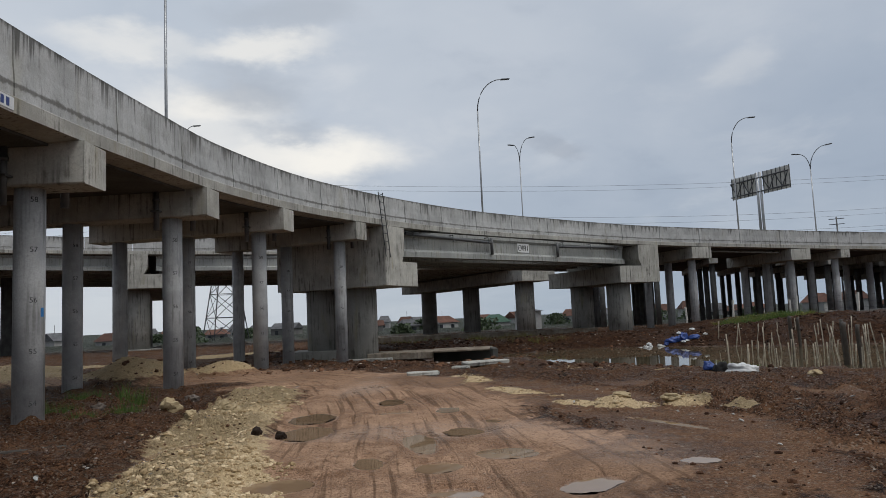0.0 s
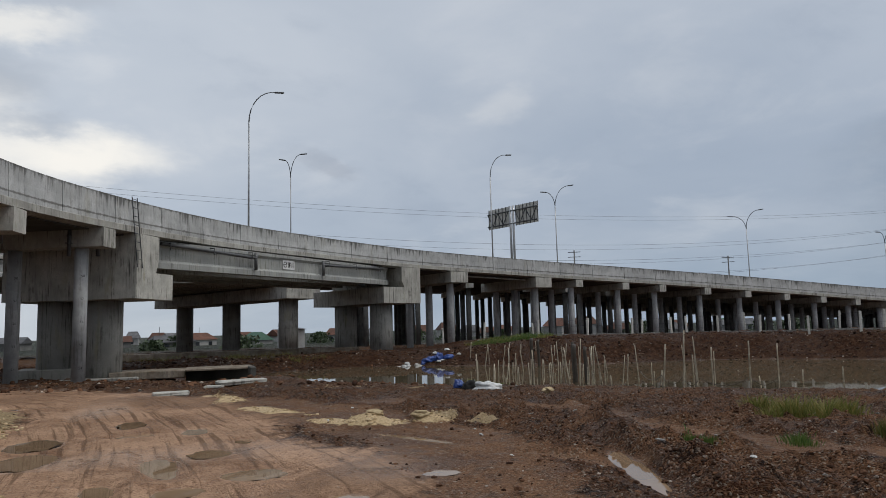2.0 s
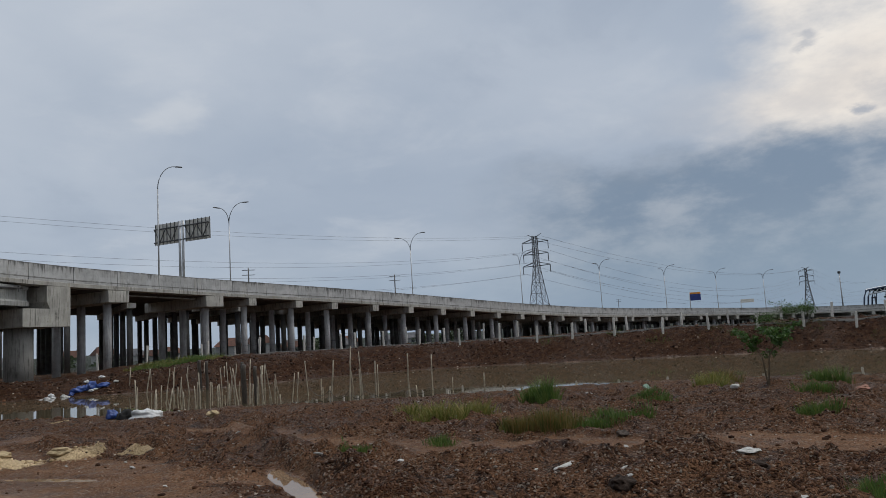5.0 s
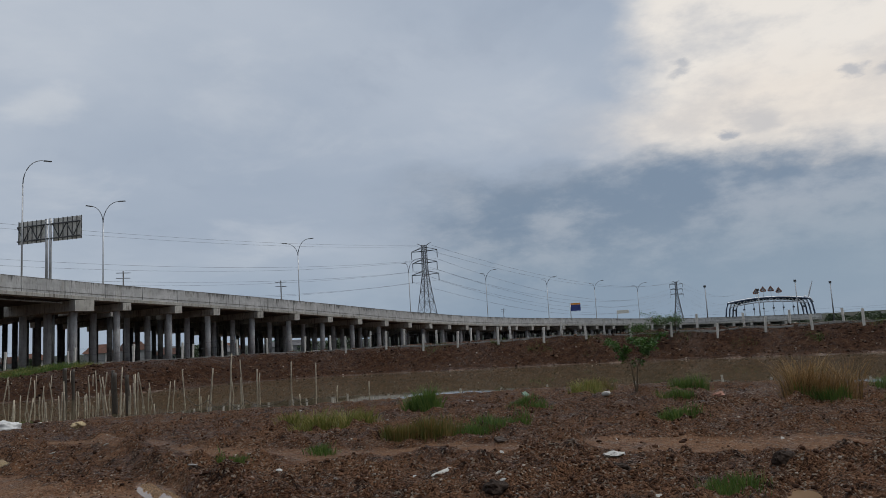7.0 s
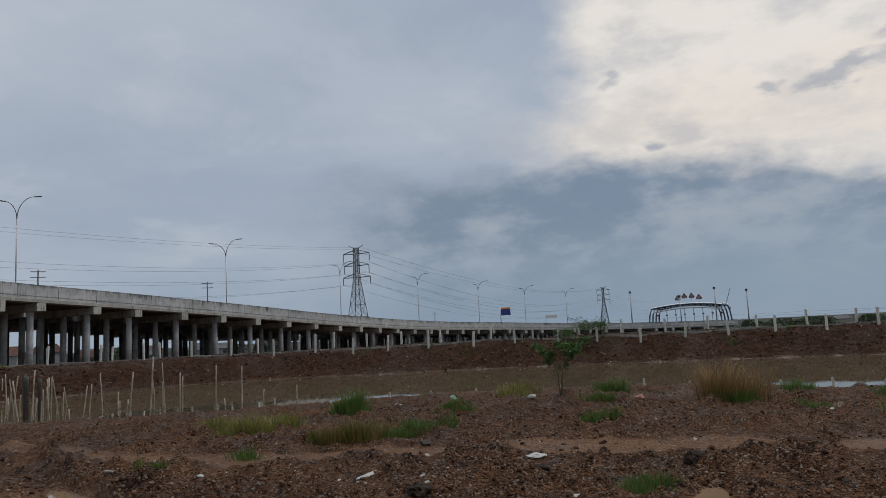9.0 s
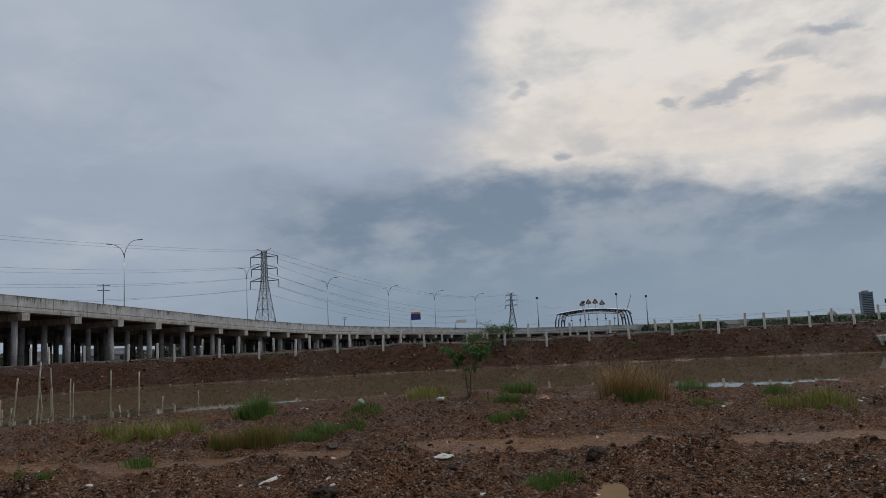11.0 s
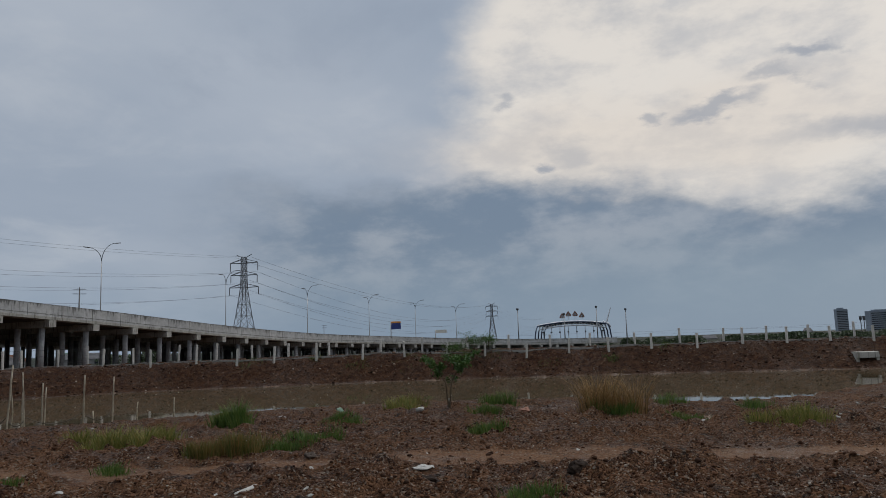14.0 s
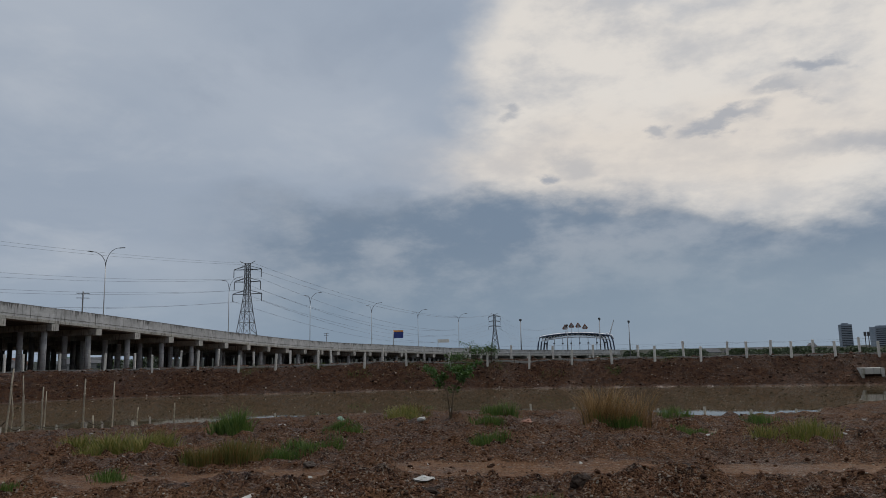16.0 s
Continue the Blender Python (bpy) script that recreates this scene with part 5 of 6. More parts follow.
TUFTS = [
    (12.6, 10.2, 1.05, 0.50, 900, GRASSGREEN, "lush green grass tuft at the pond's edge", 0.6),
    (10.1, 10.2, 1.3, 0.38, 800, GRASSMIX, "yellow-green grass tuft on the mud", 0.8), (9.4, 10.6, 0.8, 0.35, 350, GRASSMIX, "yellow-green grass tuft on the mud", 0.8),
    (8.8, 7.5, 0.95, 0.36, 700, GRASSRUST, "rust-brown weeds on the mud", 0.5), (9.4, 7.4, 0.9, 0.30, 500, GRASSRUST, "rust-brown weeds on the mud", 0.5), (9.9, 7.1, 0.6, 0.2, 260, GRASSGREEN, "low green weeds on the mud", 0.5),
    (10.5, 6.9, 1.0, 0.2, 420, GRASSGREEN, "low green weeds on the mud", 0.6), (11.0, 6.8, 0.7, 0.2, 260, GRASSGREEN, "low green weeds on the mud", 0.6),
    (6.1, 8.3, 0.55, 0.13, 320, GRASSGREEN, "low green weeds on the mud", 0.6), (7.65, 8.1, 0.5, 0.13, 260, GRASSGREEN, "low green weeds on the mud", 0.6),
    (18.6, 9.1, 1.3, 0.42, 500, GRASSMIX, "yellow-green grass tuft on the shore", 0.6), (13.0, 7.5, 0.7, 0.18, 260, GRASSGREEN, "low green weeds on the mud", 0.6),
    (15.7, 2.75, 1.2, 0.95, 900, GRASSDRY, "tall dry straw-coloured grass clump", 0.75), (15.6, 2.8, 1.2, 0.3, 500, GRASSGREEN, "green base of the dry grass clump", 0.6),
    (13.9, -0.55, 1.2, 0.27, 650, GRASSMIX, "yellow-green grass tuft on the mud", 0.6), (14.3, -0.9, 0.8, 0.23, 300, GRASSMIX, "yellow-green grass tuft on the mud", 0.6),
    (14.8, 1.1, 0.8, 0.16, 320, GRASSGREEN, "low green weeds on the mud", 0.6), (18.4, 6.2, 0.85, 0.45, 520, GRASSGREEN, "lush green grass tuft by the shore", 0.5),
    (12.2, 4.3, 0.7, 0.22, 380, GRASSGREEN, "low green weeds on the mud", 0.5), (14.4, 5.2, 0.7, 0.2, 320, GRASSGREEN, "low green weeds on the mud", 0.5),
    (20.3, 9.7, 1.1, 0.42, 420, GRASSRUST, "rusty yellow grass tuft on the shore", 0.6), (13.0, 7.9, 0.5, 0.16, 160, GRASSGREEN, "low green weeds on the mud", 0.5),
    (7.0, 2.05, 0.6, 0.14, 420, GRASSGREEN, "low green weeds on the mud", 0.5), (21.3, 2.2, 0.9, 0.3, 300, GRASSGREEN, "low green weeds on the shore", 0.5), (18.2, -0.2, 0.9, 0.25, 300, GRASSGREEN, "low green weeds on the shore", 0.5),
    (-7.6, 17.6, 0.9, 0.4, 110, GRASSGREEN, "sparse green weeds beside the piles", 0.6), (-8.9, 16.4, 1.0, 0.3, 110, GRASSGREEN, "sparse green weeds beside the piles", 0.6), (-7.5, 14.9, 0.8, 0.22, 90, GRASSGREEN, "sparse green weeds beside the piles", 0.6),
    (-9.6, 19.3, 1.2, 0.35, 130, GRASSGREEN, "sparse green weeds beside the piles", 0.6), (-6.9, 15.9, 0.8, 0.2, 180, GRASSGREEN, "sparse green weeds beside the piles", 0.6),
]
for i, (x, y, w, h, c, mat, label, lean) in enumerate(TUFTS):
    tuft(x, y, w, h, int(c * 1.7), mat, label, lean, seed=i + 1)
rng = random.Random(77)
for i in range(16):
    s = float(np.interp(18.5 + 0.3 * i, BANK.p[:, 0], BANK.s))
    q = BANK.at(s) + BANK.inward(s) * rng.uniform(-1.5, 1.5)
    tuft(q.x, q.y, rng.uniform(1.4, 2.4), rng.uniform(0.3, 0.5), 700, GRASSGREEN if i % 3 else GRASSMIX, "green weeds growing on the earth bank", 0.7, seed=200 + i)
for i, az in enumerate((52, 57, 60, 64, 66, 69, 71, 75, 80, 84)):
    best = min((abs(math.degrees(math.atan2(q.x, q.y)) - az), k) for k in np.arange(20, BANK.length, 0.5) for q in [BANK.at(k) + BANK.inward(k) * 2.8])
    q = BANK.at(best[1]) + BANK.inward(best[1]) * rng.uniform(2.0, 4.0)
    tuft(q.x, q.y, rng.uniform(0.9, 2.0), rng.uniform(0.2, 0.4), 150, GRASSGREEN, "green weeds growing on the earth bank", 0.7, seed=300 + i)
for i in range(12):
    q = (rng.uniform(-4, 9), rng.uniform(50, 54))
    tuft(q[0], q[1], rng.uniform(1.5, 3), 0.4, 160, GRASSMIX if i % 2 else GRASSRUST, "weedy grass below the bridge", 0.7, seed=400 + i)


def shrub(x, y, height, spread, count, seed, label, stems=3):
    rng = random.Random(seed)
    g = ground_height(x, y)
    d = thing("shrub", pose(x, y, g), label, "shrub", "shrubs")
    bm = bmesh.new()
    tips = []
    for k in range(stems):
        a = rng.uniform(0, math.tau)
        mid = Vector((math.cos(a) * 0.08, math.sin(a) * 0.08, height * 0.45))
        tip = Vector((math.cos(a) * spread * 0.45, math.sin(a) * spread * 0.45, height * rng.uniform(0.75, 1.0)))
        tube(bm, [(0, 0, -0.1), mid, tip], 0.022, 6, 0.006)
        for j in range(6):
            b = mid.lerp(tip, rng.uniform(0.1, 0.9))
            e = b + Vector((rng.uniform(-1, 1), rng.uniform(-1, 1), rng.uniform(-0.1, 0.5))) * spread * 0.42
            tube(bm, [b, (b + e) / 2 + Vector((0, 0, 0.03)), e], 0.008, 4, 0.003)
            tips.append((b, e))
    part("stem", bm, BARK, d)
    pts, faces = [], []
    for i in range(count):
        b, e = rng.choice(tips)
        c = b.lerp(e, rng.uniform(0.3, 1.08)) + Vector([rng.gauss(0, 0.05 * spread) for _ in range(3)])
        u = Vector([rng.gauss(0, 1) for _ in range(3)]).normalized()
        v = u.cross(Vector([rng.gauss(0, 1) for _ in range(3)])).normalized()
        s = rng.uniform(0.03, 0.06)
        k = len(pts)
        pts += [tuple(c - u * s), tuple(c + v * s * 0.4), tuple(c + u * s), tuple(c - v * s * 0.4)]
        faces.append((k, k + 1, k + 2, k + 3))
    me = bpy.data.meshes.new("foliage")
    me.from_pydata(pts, [], faces)
    me.materials.append(LEAF)
    part("foliage", me, LEAF, d)
    return d


shrub(16.75, 6.95, 1.35, 0.95, 1500, 3, "young thin-stemmed shrub with sparse leaves on the shore")
for az, off, h, sp, c, sd in ((69.3, 3.6, 1.6, 1.8, 1500, 8), (67.8, 3.2, 1.1, 1.6, 1000, 9), (70.4, 4.0, 1.3, 1.4, 1000, 10)):
    best = min((abs(math.degrees(math.atan2(q.x, q.y)) - az), k) for k in np.arange(20, BANK.length, 0.5) for q in [BANK.at(k) + BANK.inward(k) * off])
    q = BANK.at(best[1]) + BANK.inward(best[1]) * off
    shrub(q.x, q.y, h, sp, c, sd, "bright green bush growing on the earth bank", 5)

# ---------- loose stones, clods and litter ----------


def rock_mesh(name, seed, mat, squash=0.6, rough=0.3, sub=1):
    rng = random.Random(seed)
    bm = bmesh.new()
    bmesh.ops.create_icosphere(bm, subdivisions=sub + 1, radius=1)
    off = Vector((rng.uniform(0, 50), rng.uniform(0, 50), 0))
    for v in bm.verts:
        k = 1 + rough * noise.noise(v.co * 1.3 + off) + rough * 0.5 * noise.noise(v.co * 3.1 + off)
        v.co = Vector((v.co.x * k, v.co.y * k * 0.85, v.co.z * k * squash))
    return mesh_of(name, bm, mat)


def scatter(name, count, where, sizes, mat, label, seed, kindly="stones"):
    """Many small stones joined into one mesh of stuff; where() draws plan places."""
    rs = np.random.RandomState(seed)
    phi = (1 + 5 ** 0.5) / 2
    base = np.array([(-1, phi, 0), (1, phi, 0), (-1, -phi, 0), (1, -phi, 0), (0, -1, phi), (0, 1, phi), (0, -1, -phi), (0, 1, -phi), (phi, 0, -1), (phi, 0, 1), (-phi, 0, -1), (-phi, 0, 1)]) / 1.9
    tri = np.array([(0, 11, 5), (0, 5, 1), (0, 1, 7), (0, 7, 10), (0, 10, 11), (1, 5, 9), (5, 11, 4), (11, 10, 2), (10, 7, 6), (7, 1, 8), (3, 9, 4), (3, 4, 2), (3, 2, 6), (3, 6, 8), (3, 8, 9), (4, 9, 5), (2, 4, 11), (6, 2, 10), (8, 6, 7), (9, 8, 1)])
    xy = where(rs, count)
    z = land(xy[:, 0], xy[:, 1])[0]
    keep = (z > WATER_Z + 0.03)
    xy, z = xy[keep], z[keep]
    m = len(xy)
    size = sizes[0] * (sizes[1] / sizes[0]) ** (rs.rand(m) ** 2.2)
    v = base[None] * (1 + 0.35 * (rs.rand(m, 12, 1) - 0.5)) * np.stack([size, size * (0.6 + 0.4 * rs.rand(m)), size * (0.45 + 0.35 * rs.rand(m))], -1)[:, None]
    a = rs.rand(m) * math.tau
    c, s = np.cos(a)[:, None], np.sin(a)[:, None]
    out = np.stack([v[..., 0] * c - v[..., 1] * s + xy[:, :1], v[..., 0] * s + v[..., 1] * c + xy[:, 1:], v[..., 2] + (z + size * 0.12)[:, None]], -1)
    faces = (tri[None] + 12 * np.arange(m)[:, None, None]).reshape(-1, 3)
    me = bpy.data.meshes.new(name)
    me.from_pydata(out.reshape(-1, 3).tolist(), [], faces.tolist())
    me.materials.append(mat)
    return tagged(new(name, me), label, kindly, kind="stuff")


def island_tone(name, colours, rough):
    m = bpy.data.materials.new(name)
    m.use_nodes = True
    n = Nodes(m.node_tree)
    g = n.add("ShaderNodeNewGeometry")
    r = g.outputs["Random Per Island"]
    c = n.mix(n.math("POWER", r, 1.5), colours[0], colours[1])
    b = n.noise(g.outputs["Position"], 40, 3, 0.6)
    c = n.mix(n.ramp(b, 0.35, 0.7, 0, 0.5), c, tuple(k * 0.5 for k in colours[0]))
    bp = n.add("ShaderNodeBump", {"Strength": 0.5, "Distance": 0.02, "Height": b})
    s = n.add("ShaderNodeBsdfPrincipled", {"Base Color": c, "Roughness": rough, "Normal": bp.outputs[0], "Specular IOR Level": 0.15})
    n.add("ShaderNodeOutputMaterial", {"Surface": s.outputs[0]})
    return m


CLODS = island_tone("loose_soil_clods", [(0.032, 0.0145, 0.008), (0.20, 0.10, 0.056)], 0.9)
PEBBLES = island_tone("mixed_pebbles", [(0.13, 0.09, 0.065), (0.62, 0.55, 0.47)], 0.75)
LIMES = island_tone("crushed_limestone", [(0.33, 0.235, 0.125), (0.72, 0.57, 0.37)], 0.9)
BANKROCK = island_tone("bank_rubble", [(0.018, 0.009, 0.006), (0.21, 0.130, 0.088)], 0.9)


def field(r0, r1, a0, a1, keep):
    def draw(rs, count):
        r = r0 * (r1 / r0) ** rs.rand(count * 3)
        a = np.radians(a0 + (a1 - a0) * rs.rand(count * 3))
        p = np.stack([r * np.sin(a), r * np.cos(a)], -1)
        return p[keep(p, rs)][:count]
    return draw


def off_track(p, rs):
    z, track, gravel, bank, ooze = land(p[:, 0], p[:, 1])
    clump = value_noise(p[:, 0], p[:, 1], 0.5, 91) * 0.5 + value_noise(p[:, 0], p[:, 1], 1.7, 92) * 0.4 + furrows(p[:, 0], p[:, 1]) * 0.55 * (p[:, 0] > 3)
    return (rs.rand(len(p)) > np.maximum(track * 1.7, path_mask(p[:, 0], p[:, 1]) * 0.85)) & (ooze < 0.55) & (clump + rs.rand(len(p)) * 0.9 > 0.25)


def on_gravel(p, rs):
    z, track, gravel, bank, ooze = land(p[:, 0], p[:, 1])
    return gravel + value_noise(p[:, 0], p[:, 1], 1.5, 93) * 0.45 > 0.55


def along_bank(lo, hi):
    def draw(rs, count):
        s = SHORE.s
        k = rs.rand(count) * SHORE.length
        x, y = np.interp(k, s, SHORE.p[:, 0]), np.interp(k, s, SHORE.p[:, 1])
        x2, y2 = np.interp(k + 0.5, s, SHORE.p[:, 0]), np.interp(k + 0.5, s, SHORE.p[:, 1])
        t = np.hypot(x2 - x, y2 - y) + 1e-9
        o = lo + (hi - lo) * rs.rand(count)
        return np.stack([x - (y2 - y) / t * o, y + (x2 - x) / t * o], -1)
    return draw


scatter("soil_clods", 22000, field(3.2, 34, -45, 112, off_track), (0.008, 0.036), CLODS, "dark wet clods of churned soil", 1, "soil")
scatter("pebbles", 9000, field(3.5, 34, -45, 112, off_track), (0.007, 0.026), PEBBLES, "small pale pebbles scattered over the mud", 2)
scatter("crushed_stone", 17000, field(6, 34, -42, 25, on_gravel), (0.010, 0.055), LIMES, "heaped beige crushed limestone", 3)
scatter("bank_rubble", 11000, along_bank(-0.2, 4.6), (0.025, 0.13), BANKROCK, "reddish rubble and soil lumps on the bank", 4, "rubble")
scatter("mud_lumps", 5000, field(3.6, 24, 8, 112, off_track), (0.012, 0.050), CLODS, "large wet lumps of ploughed-up mud", 8, "soil")


def under_bridge(rs, count):
    return np.stack([-12 + 26 * rs.rand(count), 25 + 32 * rs.rand(count)], -1)


scatter("rubble_lumps", 7000, under_bridge, (0.02, 0.16), CLODS, "dark earth lumps and rubble below the bridge", 6, "rubble")
scatter("rubble_chips", 1200, under_bridge, (0.015, 0.10), PEBBLES, "pale rubble chips below the bridge", 7)
scatter("bank_pebbles", 1600, along_bank(0.0, 4.8), (0.02, 0.08), PEBBLES, "pale stones on the earth bank", 5)

ROCKS = [(-6.05, 15.7, 0.22, LIMESTONE, "large yellow limestone boulder on the mud", 0.85), (-4.6, 14.6, 0.17, LIMESTONE, "beige limestone rock on the gravel spill", 0.7), (-4.2, 13.9, 0.18, LIMESTONE, "beige limestone rock on the gravel spill", 0.6),
         (-4.75, 13.3, 0.13, LIMESTONE, "beige limestone rock on the gravel spill", 0.6), (3.65, 12.75, 0.17, LIMESTONE, "pale limestone lump beside the track", 0.45), (2.9, 13.1, 0.14, LIMESTONE, "pale limestone lump beside the track", 0.45), (8.6, 17.7, 0.16, LIMESTONE, "pale limestone lump on the shore", 0.6),
         (-2.95, 10.9, 0.09, CLOD, "dark clod of mud on the track", 0.9), (-2.7, 11.3, 0.09, CLOD, "dark clod of mud on the track", 0.8), (8.6, 3.9, 0.13, LITTER, "flat pale stone on the mud", 0.25), (16.7, 5.0, 0.14, REDBROWN, "broken red brick on the mud", 0.5),
         (6.2, 4.1, 0.13, CLOD, "dark clod of churned mud", 0.6), (7.4, 3.3, 0.13, CLOD, "dark clod of churned mud", 0.55), (8.2, 1.8, 0.13, CLOD, "dark clod of churned mud", 0.6), (10.4, 0.9, 0.13, CLOD, "dark clod of churned mud", 0.6), (5.2, 5.0, 0.13, CLOD, "dark clod of churned mud", 0.6),
         (-6.1, 17.2, 0.16, STONE, "grey stone beside the piles", 0.6), (-8.0, 16.6, 0.18, STONE, "grey stone beside the piles", 0.6), (9.2, 6.0, 0.08, STONE, "grey stone on the mud", 0.6)]
for i, (x, y, r, mat, label, sq) in enumerate(ROCKS):
    ob = part("rock", rock_mesh("rock", 50 + i, mat, sq, 0.5, 2), mat)
    ob.matrix_world = pose(x, y, ground_height(x, y) + r * sq * 0.45, 0, 0, 37 * i) @ Matrix.Scale(r, 4)
    tagged(ob, label, "rock", "loose rocks")
rng = random.Random(12)
flakes = [rock_mesh("litter", 80 + k, LITTER, 0.22, 0.6, 1) for k in range(5)]
k = 0
while k < 150:
    a, r = radians(rng.uniform(-40, 105)), 4.5 * (26 / 4.5) ** rng.random()
    x, y = r * math.sin(a), r * math.cos(a)
    z, track, gravel, bank, ooze = [float(v[0]) for v in land(np.array([x]), np.array([y]))]
    if track > 0.3 or z < WATER_Z + 0.1 or bank > 0.1:
        continue
    ob = part("litter", rng.choice(flakes), LITTER)
    sz = rng.uniform(0.010, 0.036) * (1 + r / 16)
    ob.matrix_world = pose(x, y, z + sz * 0.25, rng.uniform(-20, 20), rng.uniform(-20, 20), rng.uniform(0, 360)) @ Matrix.Diagonal((sz, sz * rng.uniform(0.4, 1), sz, 1))
    tagged(ob, "scrap of pale plastic litter on the mud", "litter", "scraps of litter")
    k += 1


def slab_piece(name, x, y, lx, ly, h, turn, mat, label, category, tilt=0):
    bm = box(bmesh.new(), -lx / 2, lx / 2, -ly / 2, ly / 2, 0, h, min(0.03, h * 0.3))
    rngs = random.Random(int(x * 100))
    for v in bm.verts:
        v.co += Vector((rngs.uniform(-1, 1), rngs.uniform(-1, 1), 0)) * min(lx, ly) * 0.06
    ob = part(name, bm, mat)
    ob.matrix_world = pose(x, y, ground_height(x, y) - 0.02, tilt, 0, turn)
    return tagged(ob, label, category)


slab_piece("concrete_slab", -0.9, 22.0, 0.95, 0.5, 0.12, 5, CAPCON, "broken pale concrete slab lying on the mud", "slab")
slab_piece("concrete_slab", 1.2, 26.0, 1.7, 0.5, 0.14, 25, CAPCON, "broken pale concrete slab lying on the mud", "slab", 4)
slab_piece("concrete_slab", 0.3, 25.4, 0.6, 0.4, 0.1, -20, CAPCON, "broken pale concrete slab lying on the mud", "slab")
slab_piece("green_board", 16.4, 9.8, 0.5, 0.35, 0.05, 20, material("faded_green_board", [(0.13, 0.21, 0.16), (0.2, 0.29, 0.22)], 0.7, 3, 0.2, 20), "faded green board propped on the shore", "board", 50)
slab_piece("white_block", 15.8, 7.3, 0.32, 0.16, 0.08, 15, LITTER, "white foam block lying on the shore", "block")
slab_piece("pale_stick", 6.75, 5.2, 0.45, 0.06, 0.05, 10, LITTER, "pale broken stick lying on the mud", "stick")
slab_piece("white_tile", 5.45, 6.5, 0.12, 0.10, 0.03, 25, WHITE, "broken white tile standing in the mud", "tile", 60)
slab_piece("wood_plank", -6.6, 11.4, 1.1, 0.10, 0.05, 25, WETWOOD, "dark wet plank lying in the mud", "plank")

# footway slab and low wall over the drain
MUDDYCON = material("mud_stained_concrete", [(0.13, 0.098, 0.07), (0.33, 0.29, 0.24), (0.20, 0.165, 0.13)], 0.85, 1.6, 0.4, 14, streak=0.4, moss=0.3, coord="World")
d = thing("culvert_slab", Matrix.Identity(4), "pale concrete slab over a dark drain opening", "culvert", "")
part("slab", box(bmesh.new(), -4.4, -0.9, 38.6, 41.2, -0.45, -0.06, 0.04), MUDDYCON, d)
# abutment and wing wall use the dark concrete to paint a shadowed opening
part("abutment", box(bmesh.new(), -0.9, 2.4, 40.4, 40.8, -0.75, -0.12, 0.03), SHADECON, d)
part("lid", box(bmesh.new(), -0.896, 2.4, 38.2, 41.2, -0.13, -0.03, 0.02), MUDDYCON, d)
part("wing_wall", box(bmesh.new(), 2.1, 2.4, 36.6, 38.6, -0.75, 0.02, 0.03), SHADECON, d)
low = thing("low_wall", Matrix.Identity(4), "low grey concrete wall beyond the piers", "wall", kind="structure")
part("wall_body", box(bmesh.new(), -7, 12, 58.4, 58.8, -0.4, 0.35, 0.03), MUDDYCON, low)

# culvert mouth in the eastern bank
best = min((abs(math.degrees(math.atan2(q.x, q.y)) - 97.6), k) for k in np.arange(20, BANK.length, 0.25) for q in [BANK.at(k)])
q, n = BANK.at(best[1]), BANK.inward(best[1])
d = thing("culvert_mouth", pose(q.x + n.x * 1.2, q.y + n.y * 1.2, WATER_Z - 0.2, 0, 0, math.degrees(math.atan2(-n.x, n.y))) @ Matrix.Scale(0.72, 4), "pale concrete culvert mouth in the earth bank", "culvert")
part("lintel", box(bmesh.new(), -0.9, 0.9, -0.25, 1.2, 1.1, 1.62, 0.03), CAPCON, d)
for x0 in (-0.9, 0.65):
    part("side_wall", box(bmesh.new(), x0, x0 + 0.25, -0.2, 1.2, -0.3, 1.1, 0.02), CAPCON, d)
# added black plate that stands for the shadow inside the culvert
part("dark_back", box(bmesh.new(), -0.65, 0.65, 0.95, 1.1, -0.3, 1.1), PAINTBLACK, d)

# ---------- tarpaulins and sacks by the pond ----------


def drape(name, x, y, lx, ly, h, mat, label, category, seed, turn=0, z=None):
    """A crumpled sheet or bag: a domed, folded shape that sits on the ground."""
    bm = bmesh.new()
    bmesh.ops.create_icosphere(bm, subdivisions=4, radius=1)
    off = Vector((seed * 3.7, seed * 1.9, 0))
    for v in bm.verts:
        k = 1 + 0.45 * noise.noise(v.co * 1.8 + off) + 0.35 * abs(noise.noise(v.co * 4.3 + off)) + 0.12 * abs(noise.noise(v.co * 9.1 + off))
        zz = max(v.co.z, -0.15)
        v.co = Vector((v.co.x * k * lx / 2, v.co.y * k * ly / 2, zz * k * h))
    for f in bm.faces:
        f.smooth = True
    ob = part(name, bm, mat)
    ob.matrix_world = pose(x, y, (ground_height(x, y) if z is None else z) + 0.02, 0, 0, turn)
    return tagged(ob, label, category)


for i, (x, y, lx, ly, h, turn) in enumerate(((14.6, 47.6, 0.9, 0.5, 0.28, 10), (15.2, 47.3, 0.7, 0.5, 0.4, 40), (15.8, 47.0, 0.7, 0.4, 0.2, -20), (14.1, 47.4, 0.4, 0.3, 0.15, 60))):
    drape("tarpaulin", x, y, lx, ly, h, TARP, "crumpled blue tarpaulin at the water's edge", "tarpaulin", i, turn)
drape("white_sack", 8.35, 21.4, 0.75, 0.42, 0.2, SACK, "full white plastic sack on the pond shore", "sack", 11, -15)
drape("black_sack", 8.05, 22.1, 0.5, 0.4, 0.2, PAINTBLACK, "black rubbish bag on the pond shore", "sack", 12, 30)
drape("blue_sack", 7.75, 22.3, 0.32, 0.28, 0.2, TARP, "blue rubbish bag on the pond shore", "sack", 13, 30)
rng = random.Random(31)
